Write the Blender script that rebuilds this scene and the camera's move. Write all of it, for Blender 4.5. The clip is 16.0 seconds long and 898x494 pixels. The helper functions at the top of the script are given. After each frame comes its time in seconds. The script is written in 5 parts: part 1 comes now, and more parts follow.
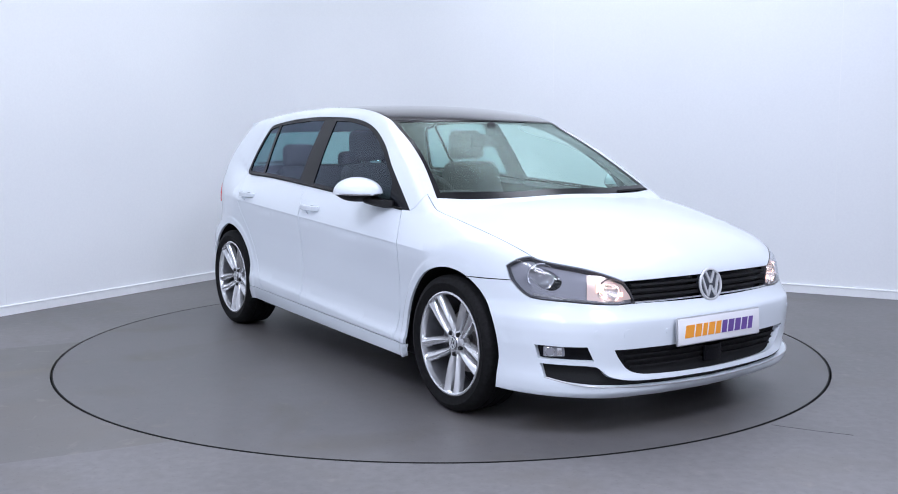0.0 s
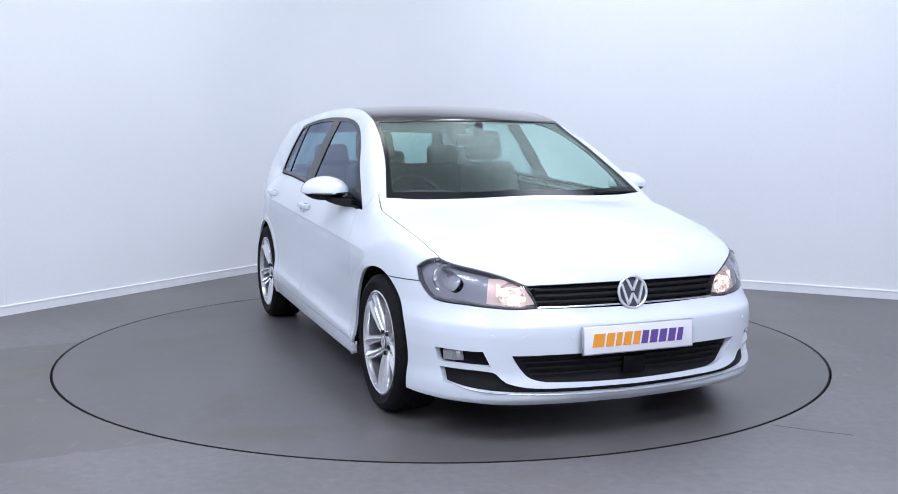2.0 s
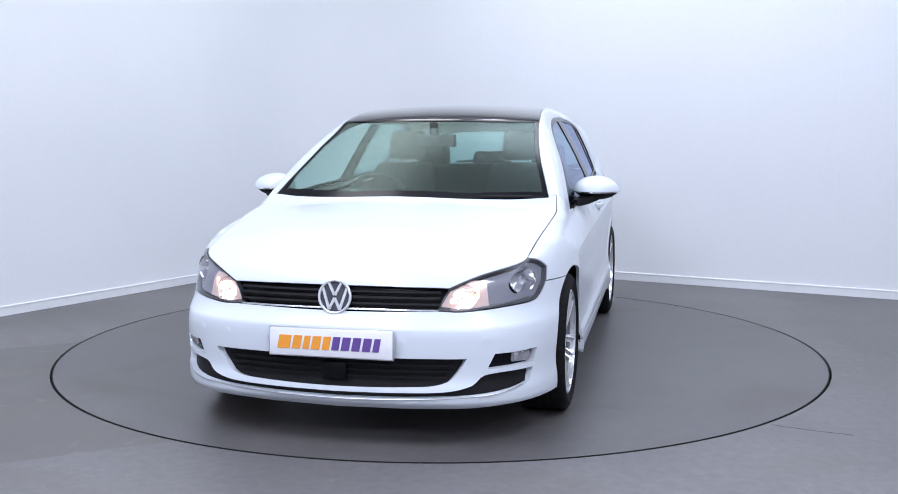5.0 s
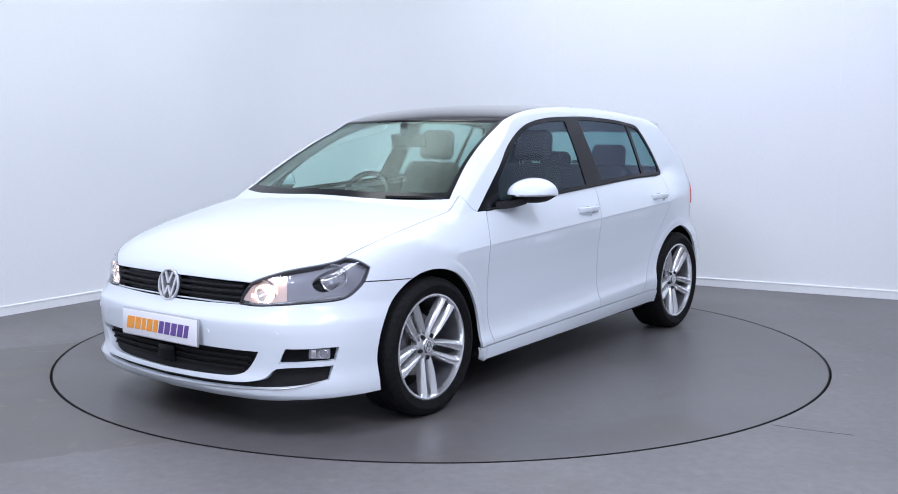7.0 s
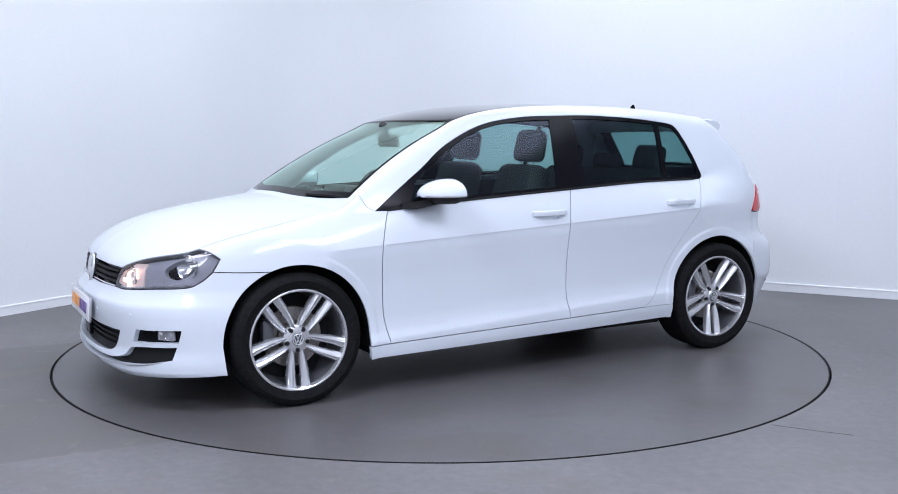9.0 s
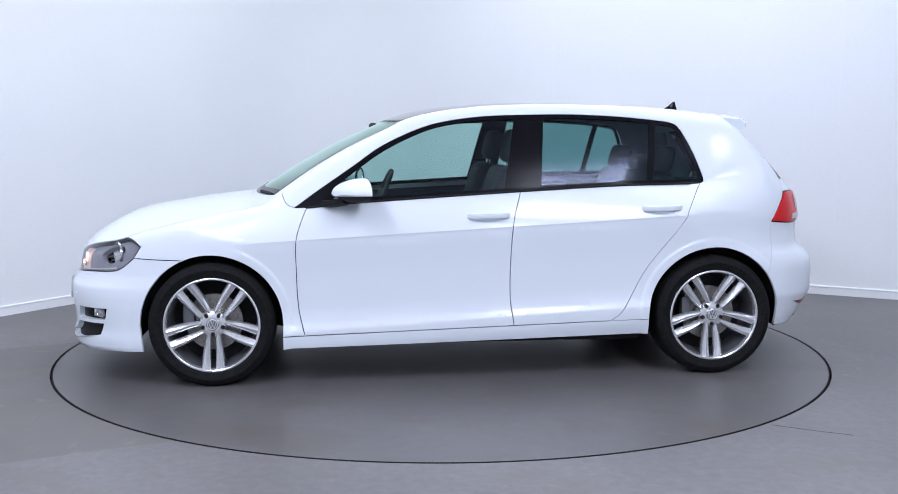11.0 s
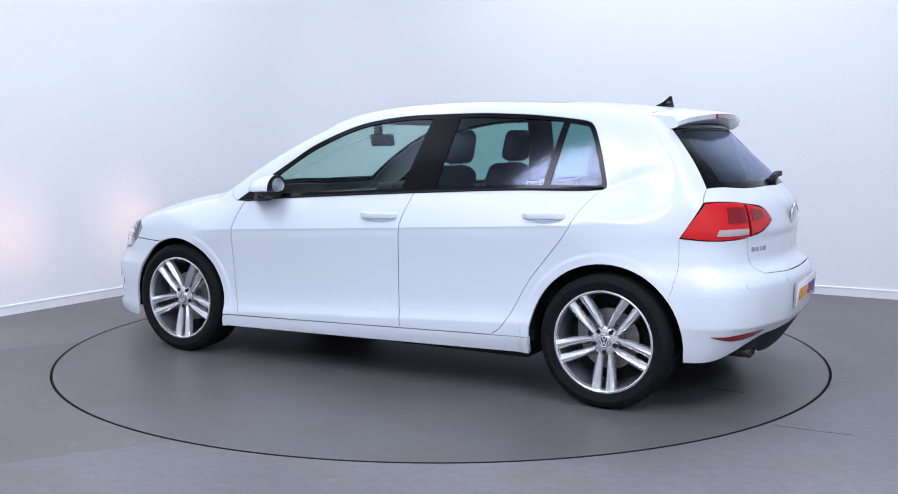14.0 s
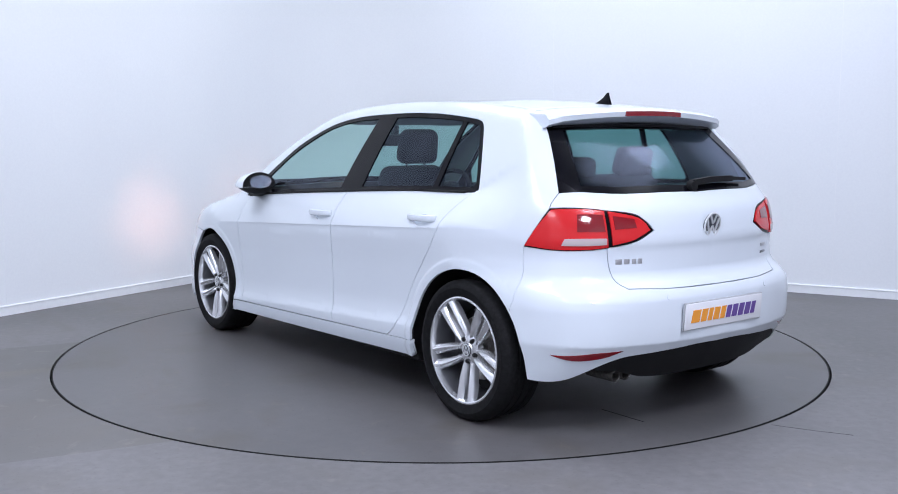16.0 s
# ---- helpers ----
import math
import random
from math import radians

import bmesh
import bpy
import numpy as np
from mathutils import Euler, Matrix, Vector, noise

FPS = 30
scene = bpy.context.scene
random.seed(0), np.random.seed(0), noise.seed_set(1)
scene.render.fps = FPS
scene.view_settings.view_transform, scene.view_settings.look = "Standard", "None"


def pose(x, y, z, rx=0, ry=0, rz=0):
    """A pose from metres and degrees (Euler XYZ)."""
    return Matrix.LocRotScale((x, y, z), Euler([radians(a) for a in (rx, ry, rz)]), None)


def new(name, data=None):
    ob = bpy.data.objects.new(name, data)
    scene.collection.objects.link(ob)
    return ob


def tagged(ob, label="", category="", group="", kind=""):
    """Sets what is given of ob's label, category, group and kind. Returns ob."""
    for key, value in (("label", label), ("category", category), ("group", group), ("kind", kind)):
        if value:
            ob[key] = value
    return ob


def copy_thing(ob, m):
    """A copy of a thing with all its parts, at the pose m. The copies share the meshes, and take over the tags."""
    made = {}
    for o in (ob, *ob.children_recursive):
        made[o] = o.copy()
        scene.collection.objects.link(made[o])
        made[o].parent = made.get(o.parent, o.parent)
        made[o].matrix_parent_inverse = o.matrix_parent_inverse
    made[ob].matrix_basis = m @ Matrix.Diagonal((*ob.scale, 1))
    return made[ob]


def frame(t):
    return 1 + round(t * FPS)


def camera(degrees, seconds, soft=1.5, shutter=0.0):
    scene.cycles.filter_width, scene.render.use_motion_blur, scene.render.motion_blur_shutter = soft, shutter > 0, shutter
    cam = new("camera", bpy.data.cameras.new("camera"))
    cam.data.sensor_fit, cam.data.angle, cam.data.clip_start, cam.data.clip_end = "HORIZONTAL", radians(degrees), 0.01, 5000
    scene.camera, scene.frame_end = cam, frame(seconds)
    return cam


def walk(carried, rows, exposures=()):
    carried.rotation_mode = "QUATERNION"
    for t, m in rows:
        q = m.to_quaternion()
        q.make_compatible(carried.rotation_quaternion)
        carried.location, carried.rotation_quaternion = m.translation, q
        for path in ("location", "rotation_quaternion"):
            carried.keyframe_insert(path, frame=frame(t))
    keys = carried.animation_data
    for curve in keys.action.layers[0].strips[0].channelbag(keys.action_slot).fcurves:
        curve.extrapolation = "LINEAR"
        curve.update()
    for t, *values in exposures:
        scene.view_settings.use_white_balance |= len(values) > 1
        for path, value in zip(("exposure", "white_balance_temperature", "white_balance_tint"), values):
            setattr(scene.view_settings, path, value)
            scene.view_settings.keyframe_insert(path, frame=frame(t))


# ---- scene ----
cam = camera(49.08, 16.0, soft=0.95)
EYE = pose(0.0, -5.963, 1.2675, 90 - 6.394, 0, -0.424)
walk(cam, [(0.0, EYE), (16.0, EYE)])

# ---- light: a closed white studio under bright unseen ceiling panels, two added as fill ----
world = bpy.data.worlds.new("studio_air")
world.use_nodes = True
world.node_tree.nodes["Background"].inputs[0].default_value = (0.9, 0.93, 1.0, 1)
world.node_tree.nodes["Background"].inputs[1].default_value = 0.05
scene.world = world
scene.view_settings.exposure = 0.0


def area_lamp(name, m, sx, sy, watts, colour):
    lamp = bpy.data.lights.new(name, "AREA")
    lamp.shape, lamp.size, lamp.size_y, lamp.energy, lamp.color = "RECTANGLE", sx, sy, watts, colour
    ob = new(name, lamp)
    ob.matrix_world = m
    return ob


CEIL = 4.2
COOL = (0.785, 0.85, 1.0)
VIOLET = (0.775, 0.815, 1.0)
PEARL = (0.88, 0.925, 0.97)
# x, y, turn, width, length, watts: one row over the car, two either side of the camera, two behind it added as unseen
# fill for the flanks, two strips that wash the seen walls
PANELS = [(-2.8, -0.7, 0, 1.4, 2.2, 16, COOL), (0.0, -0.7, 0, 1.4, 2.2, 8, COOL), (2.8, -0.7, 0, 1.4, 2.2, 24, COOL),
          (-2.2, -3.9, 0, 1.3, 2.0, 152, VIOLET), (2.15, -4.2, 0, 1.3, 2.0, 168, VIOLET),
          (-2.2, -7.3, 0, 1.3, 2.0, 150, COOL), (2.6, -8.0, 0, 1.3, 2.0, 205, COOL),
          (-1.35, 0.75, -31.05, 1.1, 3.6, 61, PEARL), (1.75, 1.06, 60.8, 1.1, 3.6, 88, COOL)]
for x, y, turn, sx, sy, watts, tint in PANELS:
    area_lamp("panel_and_fill_light", pose(x, y, CEIL - 0.09, 0, 0, turn), sx - 0.06, sy - 0.06, watts, tint)


# ---- materials ----
def material(name, colour, rough=0.5, metal=0.0, spec=0.5, coat=0.0, trans=0.0, ior=1.45):
    m = bpy.data.materials.new(name)
    m.use_nodes = True
    b = m.node_tree.nodes["Principled BSDF"]
    b.inputs["Base Color"].default_value = (*colour, 1)
    b.inputs["Roughness"].default_value = rough
    b.inputs["Metallic"].default_value = metal
    b.inputs["Specular IOR Level"].default_value = spec
    b.inputs["Coat Weight"].default_value = coat
    b.inputs["Coat Roughness"].default_value = 0.03
    b.inputs["Transmission Weight"].default_value = trans
    b.inputs["IOR"].default_value = ior
    return m


def grain(m, scale, low, high, detail=4.0, bump=0.0, rough=None, broad=None):
    """Mottles the base colour between two tints at one or two scales, with a fine relief."""
    nt = m.node_tree
    b = nt.nodes["Principled BSDF"]
    tc = nt.nodes.new("ShaderNodeTexCoord")
    n = nt.nodes.new("ShaderNodeTexNoise")
    n.inputs["Scale"].default_value, n.inputs["Detail"].default_value = scale, detail
    nt.links.new(tc.outputs["Object"], n.inputs["Vector"])
    fac = n.outputs["Fac"]
    if broad:
        n2 = nt.nodes.new("ShaderNodeTexNoise")
        n2.inputs["Scale"].default_value, n2.inputs["Detail"].default_value = broad, 3.0
        nt.links.new(tc.outputs["Object"], n2.inputs["Vector"])
        mix = nt.nodes.new("ShaderNodeMath")
        mix.operation = "MULTIPLY_ADD"
        mix.inputs[1].default_value = 0.4
        nt.links.new(fac, mix.inputs[0])
        half = nt.nodes.new("ShaderNodeMath")
        half.operation = "MULTIPLY"
        half.inputs[1].default_value = 0.6
        nt.links.new(n2.outputs["Fac"], half.inputs[0])
        nt.links.new(half.outputs[0], mix.inputs[2])
        fac = mix.outputs[0]
    ramp = nt.nodes.new("ShaderNodeValToRGB")
    ramp.color_ramp.elements[0].position, ramp.color_ramp.elements[1].position = 0.35, 0.65
    ramp.color_ramp.elements[0].color, ramp.color_ramp.elements[1].color = (*low, 1), (*high, 1)
    nt.links.new(fac, ramp.inputs[0])
    nt.links.new(ramp.outputs[0], b.inputs["Base Color"])
    if rough:
        mr = nt.nodes.new("ShaderNodeMapRange")
        mr.inputs["To Min"].default_value, mr.inputs["To Max"].default_value = rough
        nt.links.new(fac, mr.inputs["Value"])
        nt.links.new(mr.outputs[0], b.inputs["Roughness"])
    if bump:
        bn = nt.nodes.new("ShaderNodeBump")
        bn.inputs["Strength"].default_value, bn.inputs["Distance"].default_value = bump, 0.002
        nt.links.new(n.outputs["Fac"], bn.inputs["Height"])
        nt.links.new(bn.outputs[0], b.inputs["Normal"])
    return m


M_WALL = grain(material("wall_paint", (0.78, 0.8, 0.83), 0.62), 60, (0.76, 0.78, 0.815), (0.80, 0.82, 0.85), bump=0.05, broad=0.7)
# Unseen walls: grey chosen for how much light bounces back onto the car.
M_BOUNCEWALL = grain(material("unseen_wall_bounce_grey", (0.6, 0.6, 0.62), 0.7), 50, (0.58, 0.58, 0.60), (0.62, 0.62, 0.64), broad=0.7)
M_TRIM = grain(material("skirting_paint", (0.8, 0.81, 0.84), 0.4), 40, (0.77, 0.785, 0.815), (0.82, 0.835, 0.86), broad=1.5)
M_CEIL = grain(material("ceiling_paint", (0.78, 0.79, 0.8), 0.8), 30, (0.76, 0.77, 0.78), (0.8, 0.81, 0.82), broad=1.0)
M_VINYL = grain(material("vinyl_floor", (0.2, 0.2, 0.21), 0.5, spec=0.35), 22, (0.125, 0.121, 0.123), (0.186, 0.180, 0.184), 10, 0.06, (0.42, 0.6), 0.9)


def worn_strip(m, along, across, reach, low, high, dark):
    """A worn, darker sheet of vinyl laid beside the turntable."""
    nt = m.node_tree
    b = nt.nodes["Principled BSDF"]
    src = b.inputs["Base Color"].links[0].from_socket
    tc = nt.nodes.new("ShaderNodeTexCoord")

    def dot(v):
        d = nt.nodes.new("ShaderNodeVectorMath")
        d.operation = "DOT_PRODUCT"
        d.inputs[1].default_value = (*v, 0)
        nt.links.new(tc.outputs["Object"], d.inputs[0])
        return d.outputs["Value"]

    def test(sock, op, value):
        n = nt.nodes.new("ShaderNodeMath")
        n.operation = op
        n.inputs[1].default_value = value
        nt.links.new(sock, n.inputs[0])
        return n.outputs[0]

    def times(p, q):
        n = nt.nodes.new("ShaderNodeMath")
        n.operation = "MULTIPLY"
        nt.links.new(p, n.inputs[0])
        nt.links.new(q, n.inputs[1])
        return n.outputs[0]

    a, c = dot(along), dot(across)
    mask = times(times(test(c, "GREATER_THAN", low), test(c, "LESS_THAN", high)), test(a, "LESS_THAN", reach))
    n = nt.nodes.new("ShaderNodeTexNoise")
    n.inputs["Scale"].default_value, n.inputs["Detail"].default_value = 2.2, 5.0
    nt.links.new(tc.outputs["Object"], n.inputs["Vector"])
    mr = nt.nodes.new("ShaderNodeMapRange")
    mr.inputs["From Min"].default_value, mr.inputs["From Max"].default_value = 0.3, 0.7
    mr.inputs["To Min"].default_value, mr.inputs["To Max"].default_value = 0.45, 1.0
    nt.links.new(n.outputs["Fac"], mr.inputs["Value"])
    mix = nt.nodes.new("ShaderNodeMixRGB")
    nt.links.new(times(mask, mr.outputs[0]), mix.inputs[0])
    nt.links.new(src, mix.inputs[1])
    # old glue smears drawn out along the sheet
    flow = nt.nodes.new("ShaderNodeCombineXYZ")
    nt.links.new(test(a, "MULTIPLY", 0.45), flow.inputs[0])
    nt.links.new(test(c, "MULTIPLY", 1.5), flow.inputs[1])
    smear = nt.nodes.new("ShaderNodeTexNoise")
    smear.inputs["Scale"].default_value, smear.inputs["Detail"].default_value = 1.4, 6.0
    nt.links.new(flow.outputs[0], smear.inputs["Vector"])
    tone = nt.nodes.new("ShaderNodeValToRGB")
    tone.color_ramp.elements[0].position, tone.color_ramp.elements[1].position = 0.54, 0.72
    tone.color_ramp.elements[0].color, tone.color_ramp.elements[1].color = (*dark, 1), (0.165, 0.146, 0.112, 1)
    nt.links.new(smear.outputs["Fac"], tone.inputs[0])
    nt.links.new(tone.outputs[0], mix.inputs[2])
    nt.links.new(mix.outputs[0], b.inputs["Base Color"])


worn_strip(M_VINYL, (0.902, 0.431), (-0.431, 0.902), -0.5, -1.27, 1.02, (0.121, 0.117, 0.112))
M_DISC = grain(material("turntable_vinyl", (0.2, 0.2, 0.2), 0.42, spec=0.4), 14, (0.092, 0.088, 0.090), (0.132, 0.127, 0.129), 8, 0.06, (0.30, 0.48), 0.8)


def scuffs(m, tint, strength):
    """Sparse cloudy stains and fine pale scratches over a floor sheet."""
    nt = m.node_tree
    b = nt.nodes["Principled BSDF"]
    src = b.inputs["Base Color"].links[0].from_socket
    tc = nt.nodes.new("ShaderNodeTexCoord")
    for scale, lo, hi, colour, amount in ((1.7, 0.54, 0.75, tint, strength), (9.0, 0.62, 0.72, tuple(c * 1.9 for c in tint), strength * 0.35), (70.0, 0.60, 0.75, tuple(c * 0.45 for c in tint), strength * 0.5)):
        n = nt.nodes.new("ShaderNodeTexNoise")
        n.inputs["Scale"].default_value, n.inputs["Detail"].default_value, n.inputs["Distortion"].default_value = scale, 7.0, 0.6
        nt.links.new(tc.outputs["Object"], n.inputs["Vector"])
        mr = nt.nodes.new("ShaderNodeMapRange")
        mr.inputs["From Min"].default_value, mr.inputs["From Max"].default_value, mr.inputs["To Max"].default_value = lo, hi, amount
        nt.links.new(n.outputs["Fac"], mr.inputs["Value"])
        mix = nt.nodes.new("ShaderNodeMixRGB")
        nt.links.new(mr.outputs[0], mix.inputs[0])
        nt.links.new(src, mix.inputs[1])
        mix.inputs[2].default_value = (*colour, 1)
        src = mix.outputs[0]
    nt.links.new(src, b.inputs["Base Color"])


scuffs(M_VINYL, (0.135, 0.125, 0.115), 0.7)
scuffs(M_DISC, (0.088, 0.078, 0.066), 0.8)
M_GAP = material("dark_gap", (0.004, 0.004, 0.004), 0.8)
M_LAMPFRAME = material("lamp_frame", (0.75, 0.75, 0.76), 0.4)


# ---- mesh helpers ----
def mesh_of(name, bm, mats, smooth=True):
    me = bpy.data.meshes.new(name)
    bm.normal_update()
    bm.to_mesh(me)
    bm.free()
    for m in (mats if isinstance(mats, (list, tuple)) else [mats]):
        me.materials.append(m)
    if smooth:
        me.polygons.foreach_set("use_smooth", [True] * len(me.polygons))
        me.set_sharp_from_angle(angle=radians(38))
    return me


def part(name, bm, mats, parent, label="", smooth=True):
    ob = new(name, mesh_of(name, bm, mats, smooth))
    ob.parent = parent
    if label:
        tagged(ob, label)
    return ob


def structure(name, bm, mats, label, category, smooth=False):
    ob = new(name, mesh_of(name, bm, mats, smooth))
    return tagged(ob, label, category, kind="structure")


def add_box(bm, c, s, bevel=0.0, m=None, seg=2):
    r = bmesh.ops.create_cube(bm, size=1.0)
    vs = r["verts"]
    bmesh.ops.scale(bm, vec=s, verts=vs)
    if bevel:
        es = list({e for v in vs for e in v.link_edges})
        r = bmesh.ops.bevel(bm, geom=es, offset=bevel, segments=seg, affect="EDGES", profile=0.5)
        vs = list({v for f in r["faces"] for v in f.verts} | {v for v in vs if v.is_valid})
    bmesh.ops.translate(bm, vec=c, verts=vs)
    if m is not None:
        bmesh.ops.transform(bm, matrix=m, verts=vs)
    return vs


def box(c, s, bevel=0.0, m=None, seg=2):
    bm = bmesh.new()
    add_box(bm, c, s, bevel, m, seg)
    return bm


def lathe(profile, n=48, closed=False, m=None, bm=None):
    """Turns a profile of (radius, along) about the y axis."""
    bm = bm or bmesh.new()
    rings = []
    for k in range(n):
        a = 2 * math.pi * k / n
        rings.append([bm.verts.new((r * math.cos(a), y, r * math.sin(a))) for r, y in profile])
    cnt = len(profile)
    for k in range(n):
        a, b = rings[k], rings[(k + 1) % n]
        for i in range(cnt if closed else cnt - 1):
            j = (i + 1) % cnt
            bm.faces.new((a[i], a[j], b[j], b[i]))
    bmesh.ops.recalc_face_normals(bm, faces=bm.faces[:])
    if m is not None:
        bmesh.ops.transform(bm, matrix=m, verts=[v for r in rings for v in r])
    return bm


def sweep(path, shape, closed=False, up=(0, 0, 1), bm=None):
    """Sweeps a closed 2D shape (side, up) along a path of points."""
    bm = bm or bmesh.new()
    pts = [Vector(q) for q in path]
    n = len(pts)
    rings = []
    for i, q in enumerate(pts):
        a = pts[(i - 1) % n] if closed or i else pts[0]
        b = pts[(i + 1) % n] if closed or i < n - 1 else pts[-1]
        t = (b - a).normalized()
        s = t.cross(Vector(up)).normalized()
        u = s.cross(t)
        rings.append([bm.verts.new(q + s * p + u * r) for p, r in shape])
    k = len(shape)
    for i in range(n if closed else n - 1):
        a, b = rings[i], rings[(i + 1) % n]
        for j in range(k):
            bm.faces.new((a[j], a[(j + 1) % k], b[(j + 1) % k], b[j]))
    if not closed:
        bm.faces.new(rings[0][::-1])
        bm.faces.new(rings[-1])
    bmesh.ops.recalc_face_normals(bm, faces=bm.faces[:])
    return bm


def disc_shape(r, n=10):
    return [(r * math.cos(2 * math.pi * k / n), r * math.sin(2 * math.pi * k / n)) for k in range(n)]


# ---- the room ----
TURN_R = 2.24
CORNER = Vector((-1.145, 4.255))
DIR_L = Vector((-0.5158, -0.8567))
DIR_R = Vector((0.8729, -0.4879))
COVE = 1.15


def room_outline():
    """The two seen walls meet in a coved corner; unseen plain walls are added to close the room behind the camera."""
    pts = [CORNER + DIR_L * 12.0]
    a, b = CORNER + DIR_L * COVE, CORNER + DIR_R * COVE
    for k in range(25):
        t = k / 24
        pts.append(a * (1 - t) ** 2 + CORNER * 2 * t * (1 - t) + b * t ** 2)
    pts.append(CORNER + DIR_R * 12.0)
    pts.append(CORNER + DIR_R * 12.0 + DIR_L * 12.0)
    return pts


def build_room():
    out = room_outline()
    n = len(out)
    inner = [Vector((p.x, p.y)) for p in out]
    mid = sum(inner, Vector((0, 0))) / n
    outer = []
    for i, p in enumerate(inner):
        t1, t2 = (p - inner[i - 1]).normalized(), (inner[(i + 1) % n] - p).normalized()
        t = (t1 + t2).normalized()
        nrm = Vector((t.y, -t.x))
        if (p + nrm * 0.1 - mid).length < (p - mid).length:
            nrm = -nrm
        outer.append(p + nrm * 0.15 / max(0.5, t.dot(t2)))

    def wall(name, ids, label, paint=M_WALL):
        bm = bmesh.new()
        g = [[bm.verts.new((q[i].x, q[i].y, z)) for i in ids] for q in (inner, outer) for z in (-0.02, CEIL)]
        for k in range(len(ids) - 1):
            bm.faces.new((g[0][k], g[0][k + 1], g[1][k + 1], g[1][k]))
            bm.faces.new((g[2][k], g[3][k], g[3][k + 1], g[2][k + 1]))
            bm.faces.new((g[1][k], g[1][k + 1], g[3][k + 1], g[3][k]))
        bmesh.ops.recalc_face_normals(bm, faces=bm.faces[:])
        return structure(name, bm, paint, label, "wall", True)

    back = wall("wall_back", list(range(0, n - 1)), "matt white studio wall with a coved corner")
    wall("unseen_wall_side", [n - 2, n - 1], "unseen plain wall added to close the studio, greyed to set bounced light", M_BOUNCEWALL)
    wall("unseen_wall_front", [n - 1, 0], "unseen plain wall added to close the studio, greyed to set bounced light", M_BOUNCEWALL)

    for p, d in ((CORNER + DIR_R * 4.91, DIR_R), (CORNER + DIR_L * 3.80, DIR_L), (CORNER + DIR_R * 2.47, DIR_R)):
        part("joint_strip", box((0, 0, (CEIL + 0.07) / 2), (0.005, 0.0016, CEIL - 0.08), 0.0, Matrix.Translation((p.x, p.y, 0)) @ Matrix.Rotation(math.atan2(d.y, d.x), 4, "Z")), M_TRIM, back, "", False)

    # skirting with a proud, rounded top edge
    bm = bmesh.new()
    prof = [(0.0, -0.01), (0.014, -0.01), (0.014, 0.058), (0.017, 0.060), (0.017, 0.068), (0.012, 0.0715), (0.0, 0.0715)]
    rows = []
    for i in range(0, n - 1):
        p, q = inner[i], outer[i]
        d = (p - q).normalized()
        rows.append([bm.verts.new((p.x + d.x * s, p.y + d.y * s, z)) for s, z in prof])
    for a, b in zip(rows, rows[1:]):
        for j in range(len(prof) - 1):
            bm.faces.new((a[j], a[j + 1], b[j + 1], b[j]))
    bmesh.ops.recalc_face_normals(bm, faces=bm.faces[:])
    structure("baseboard", bm, M_TRIM, "white painted skirting board along the studio wall", "skirting board")

    bm = bmesh.new()
    bm.faces.new([bm.verts.new((p.x, p.y, CEIL)) for p in outer])
    ext = bmesh.ops.extrude_face_region(bm, geom=bm.faces[:])
    bmesh.ops.translate(bm, vec=(0, 0, 0.15), verts=[v for v in ext["geom"] if isinstance(v, bmesh.types.BMVert)])
    bmesh.ops.recalc_face_normals(bm, faces=bm.faces[:])
    structure("ceiling", bm, M_CEIL, "plain white studio ceiling", "ceiling")
    return outer


def build_floor(outer):
    """Vinyl floor with a round hole in which the turntable turns."""
    bm = bmesh.new()
    n = 192
    ring = [bm.verts.new((math.cos(2 * math.pi * k / n) * (TURN_R + 0.004), math.sin(2 * math.pi * k / n) * (TURN_R + 0.004), 0)) for k in range(n)]
    low = [bm.verts.new((v.co.x, v.co.y, -0.05)) for v in ring]
    far = []
    for k in range(n):
        d = Vector((math.cos(2 * math.pi * k / n), math.sin(2 * math.pi * k / n)))
        best = 30.0
        for i, p in enumerate(outer):
            q = outer[i - 1]
            e = q - p
            den = d.x * e.y - d.y * e.x
            if abs(den) > 1e-9:
                s = (p.x * e.y - p.y * e.x) / den
                u = (p.x * d.y - p.y * d.x) / den
                if s > 0 and -1e-6 <= u <= 1 + 1e-6:
                    best = min(best, s)
        far.append(bm.verts.new((d.x * best, d.y * best, 0)))
    for k in range(n):
        j = (k + 1) % n
        bm.faces.new((ring[k], far[k], far[j], ring[j]))
        bm.faces.new((ring[k], ring[j], low[j], low[k]))
    bmesh.ops.recalc_face_normals(bm, faces=bm.faces[:])
    seam = sweep([(1.46, -1.735, 0.0), (1.62, -1.825, 0.0), (1.76, -1.89, 0.0)], [(-0.0011, -0.004), (0.0011, -0.004), (0.0011, 0.0008), (-0.0011, 0.0008)])
    structure("floor_seam", seam, M_GAP, "thin dark joint line in the vinyl floor", "floor joint")
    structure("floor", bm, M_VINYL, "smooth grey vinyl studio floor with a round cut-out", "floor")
    # Pit floor is coloured near-black to carry the shade of the ring gap.
    bm = bmesh.new()
    bmesh.ops.create_circle(bm, cap_ends=True, radius=TURN_R + 0.05, segments=96)
    bmesh.ops.translate(bm, vec=(0, 0, -0.048), verts=bm.verts[:])
    structure("turntable_pit", bm, M_GAP, "shallow pit under the turntable, blackened as gap shade", "pit")


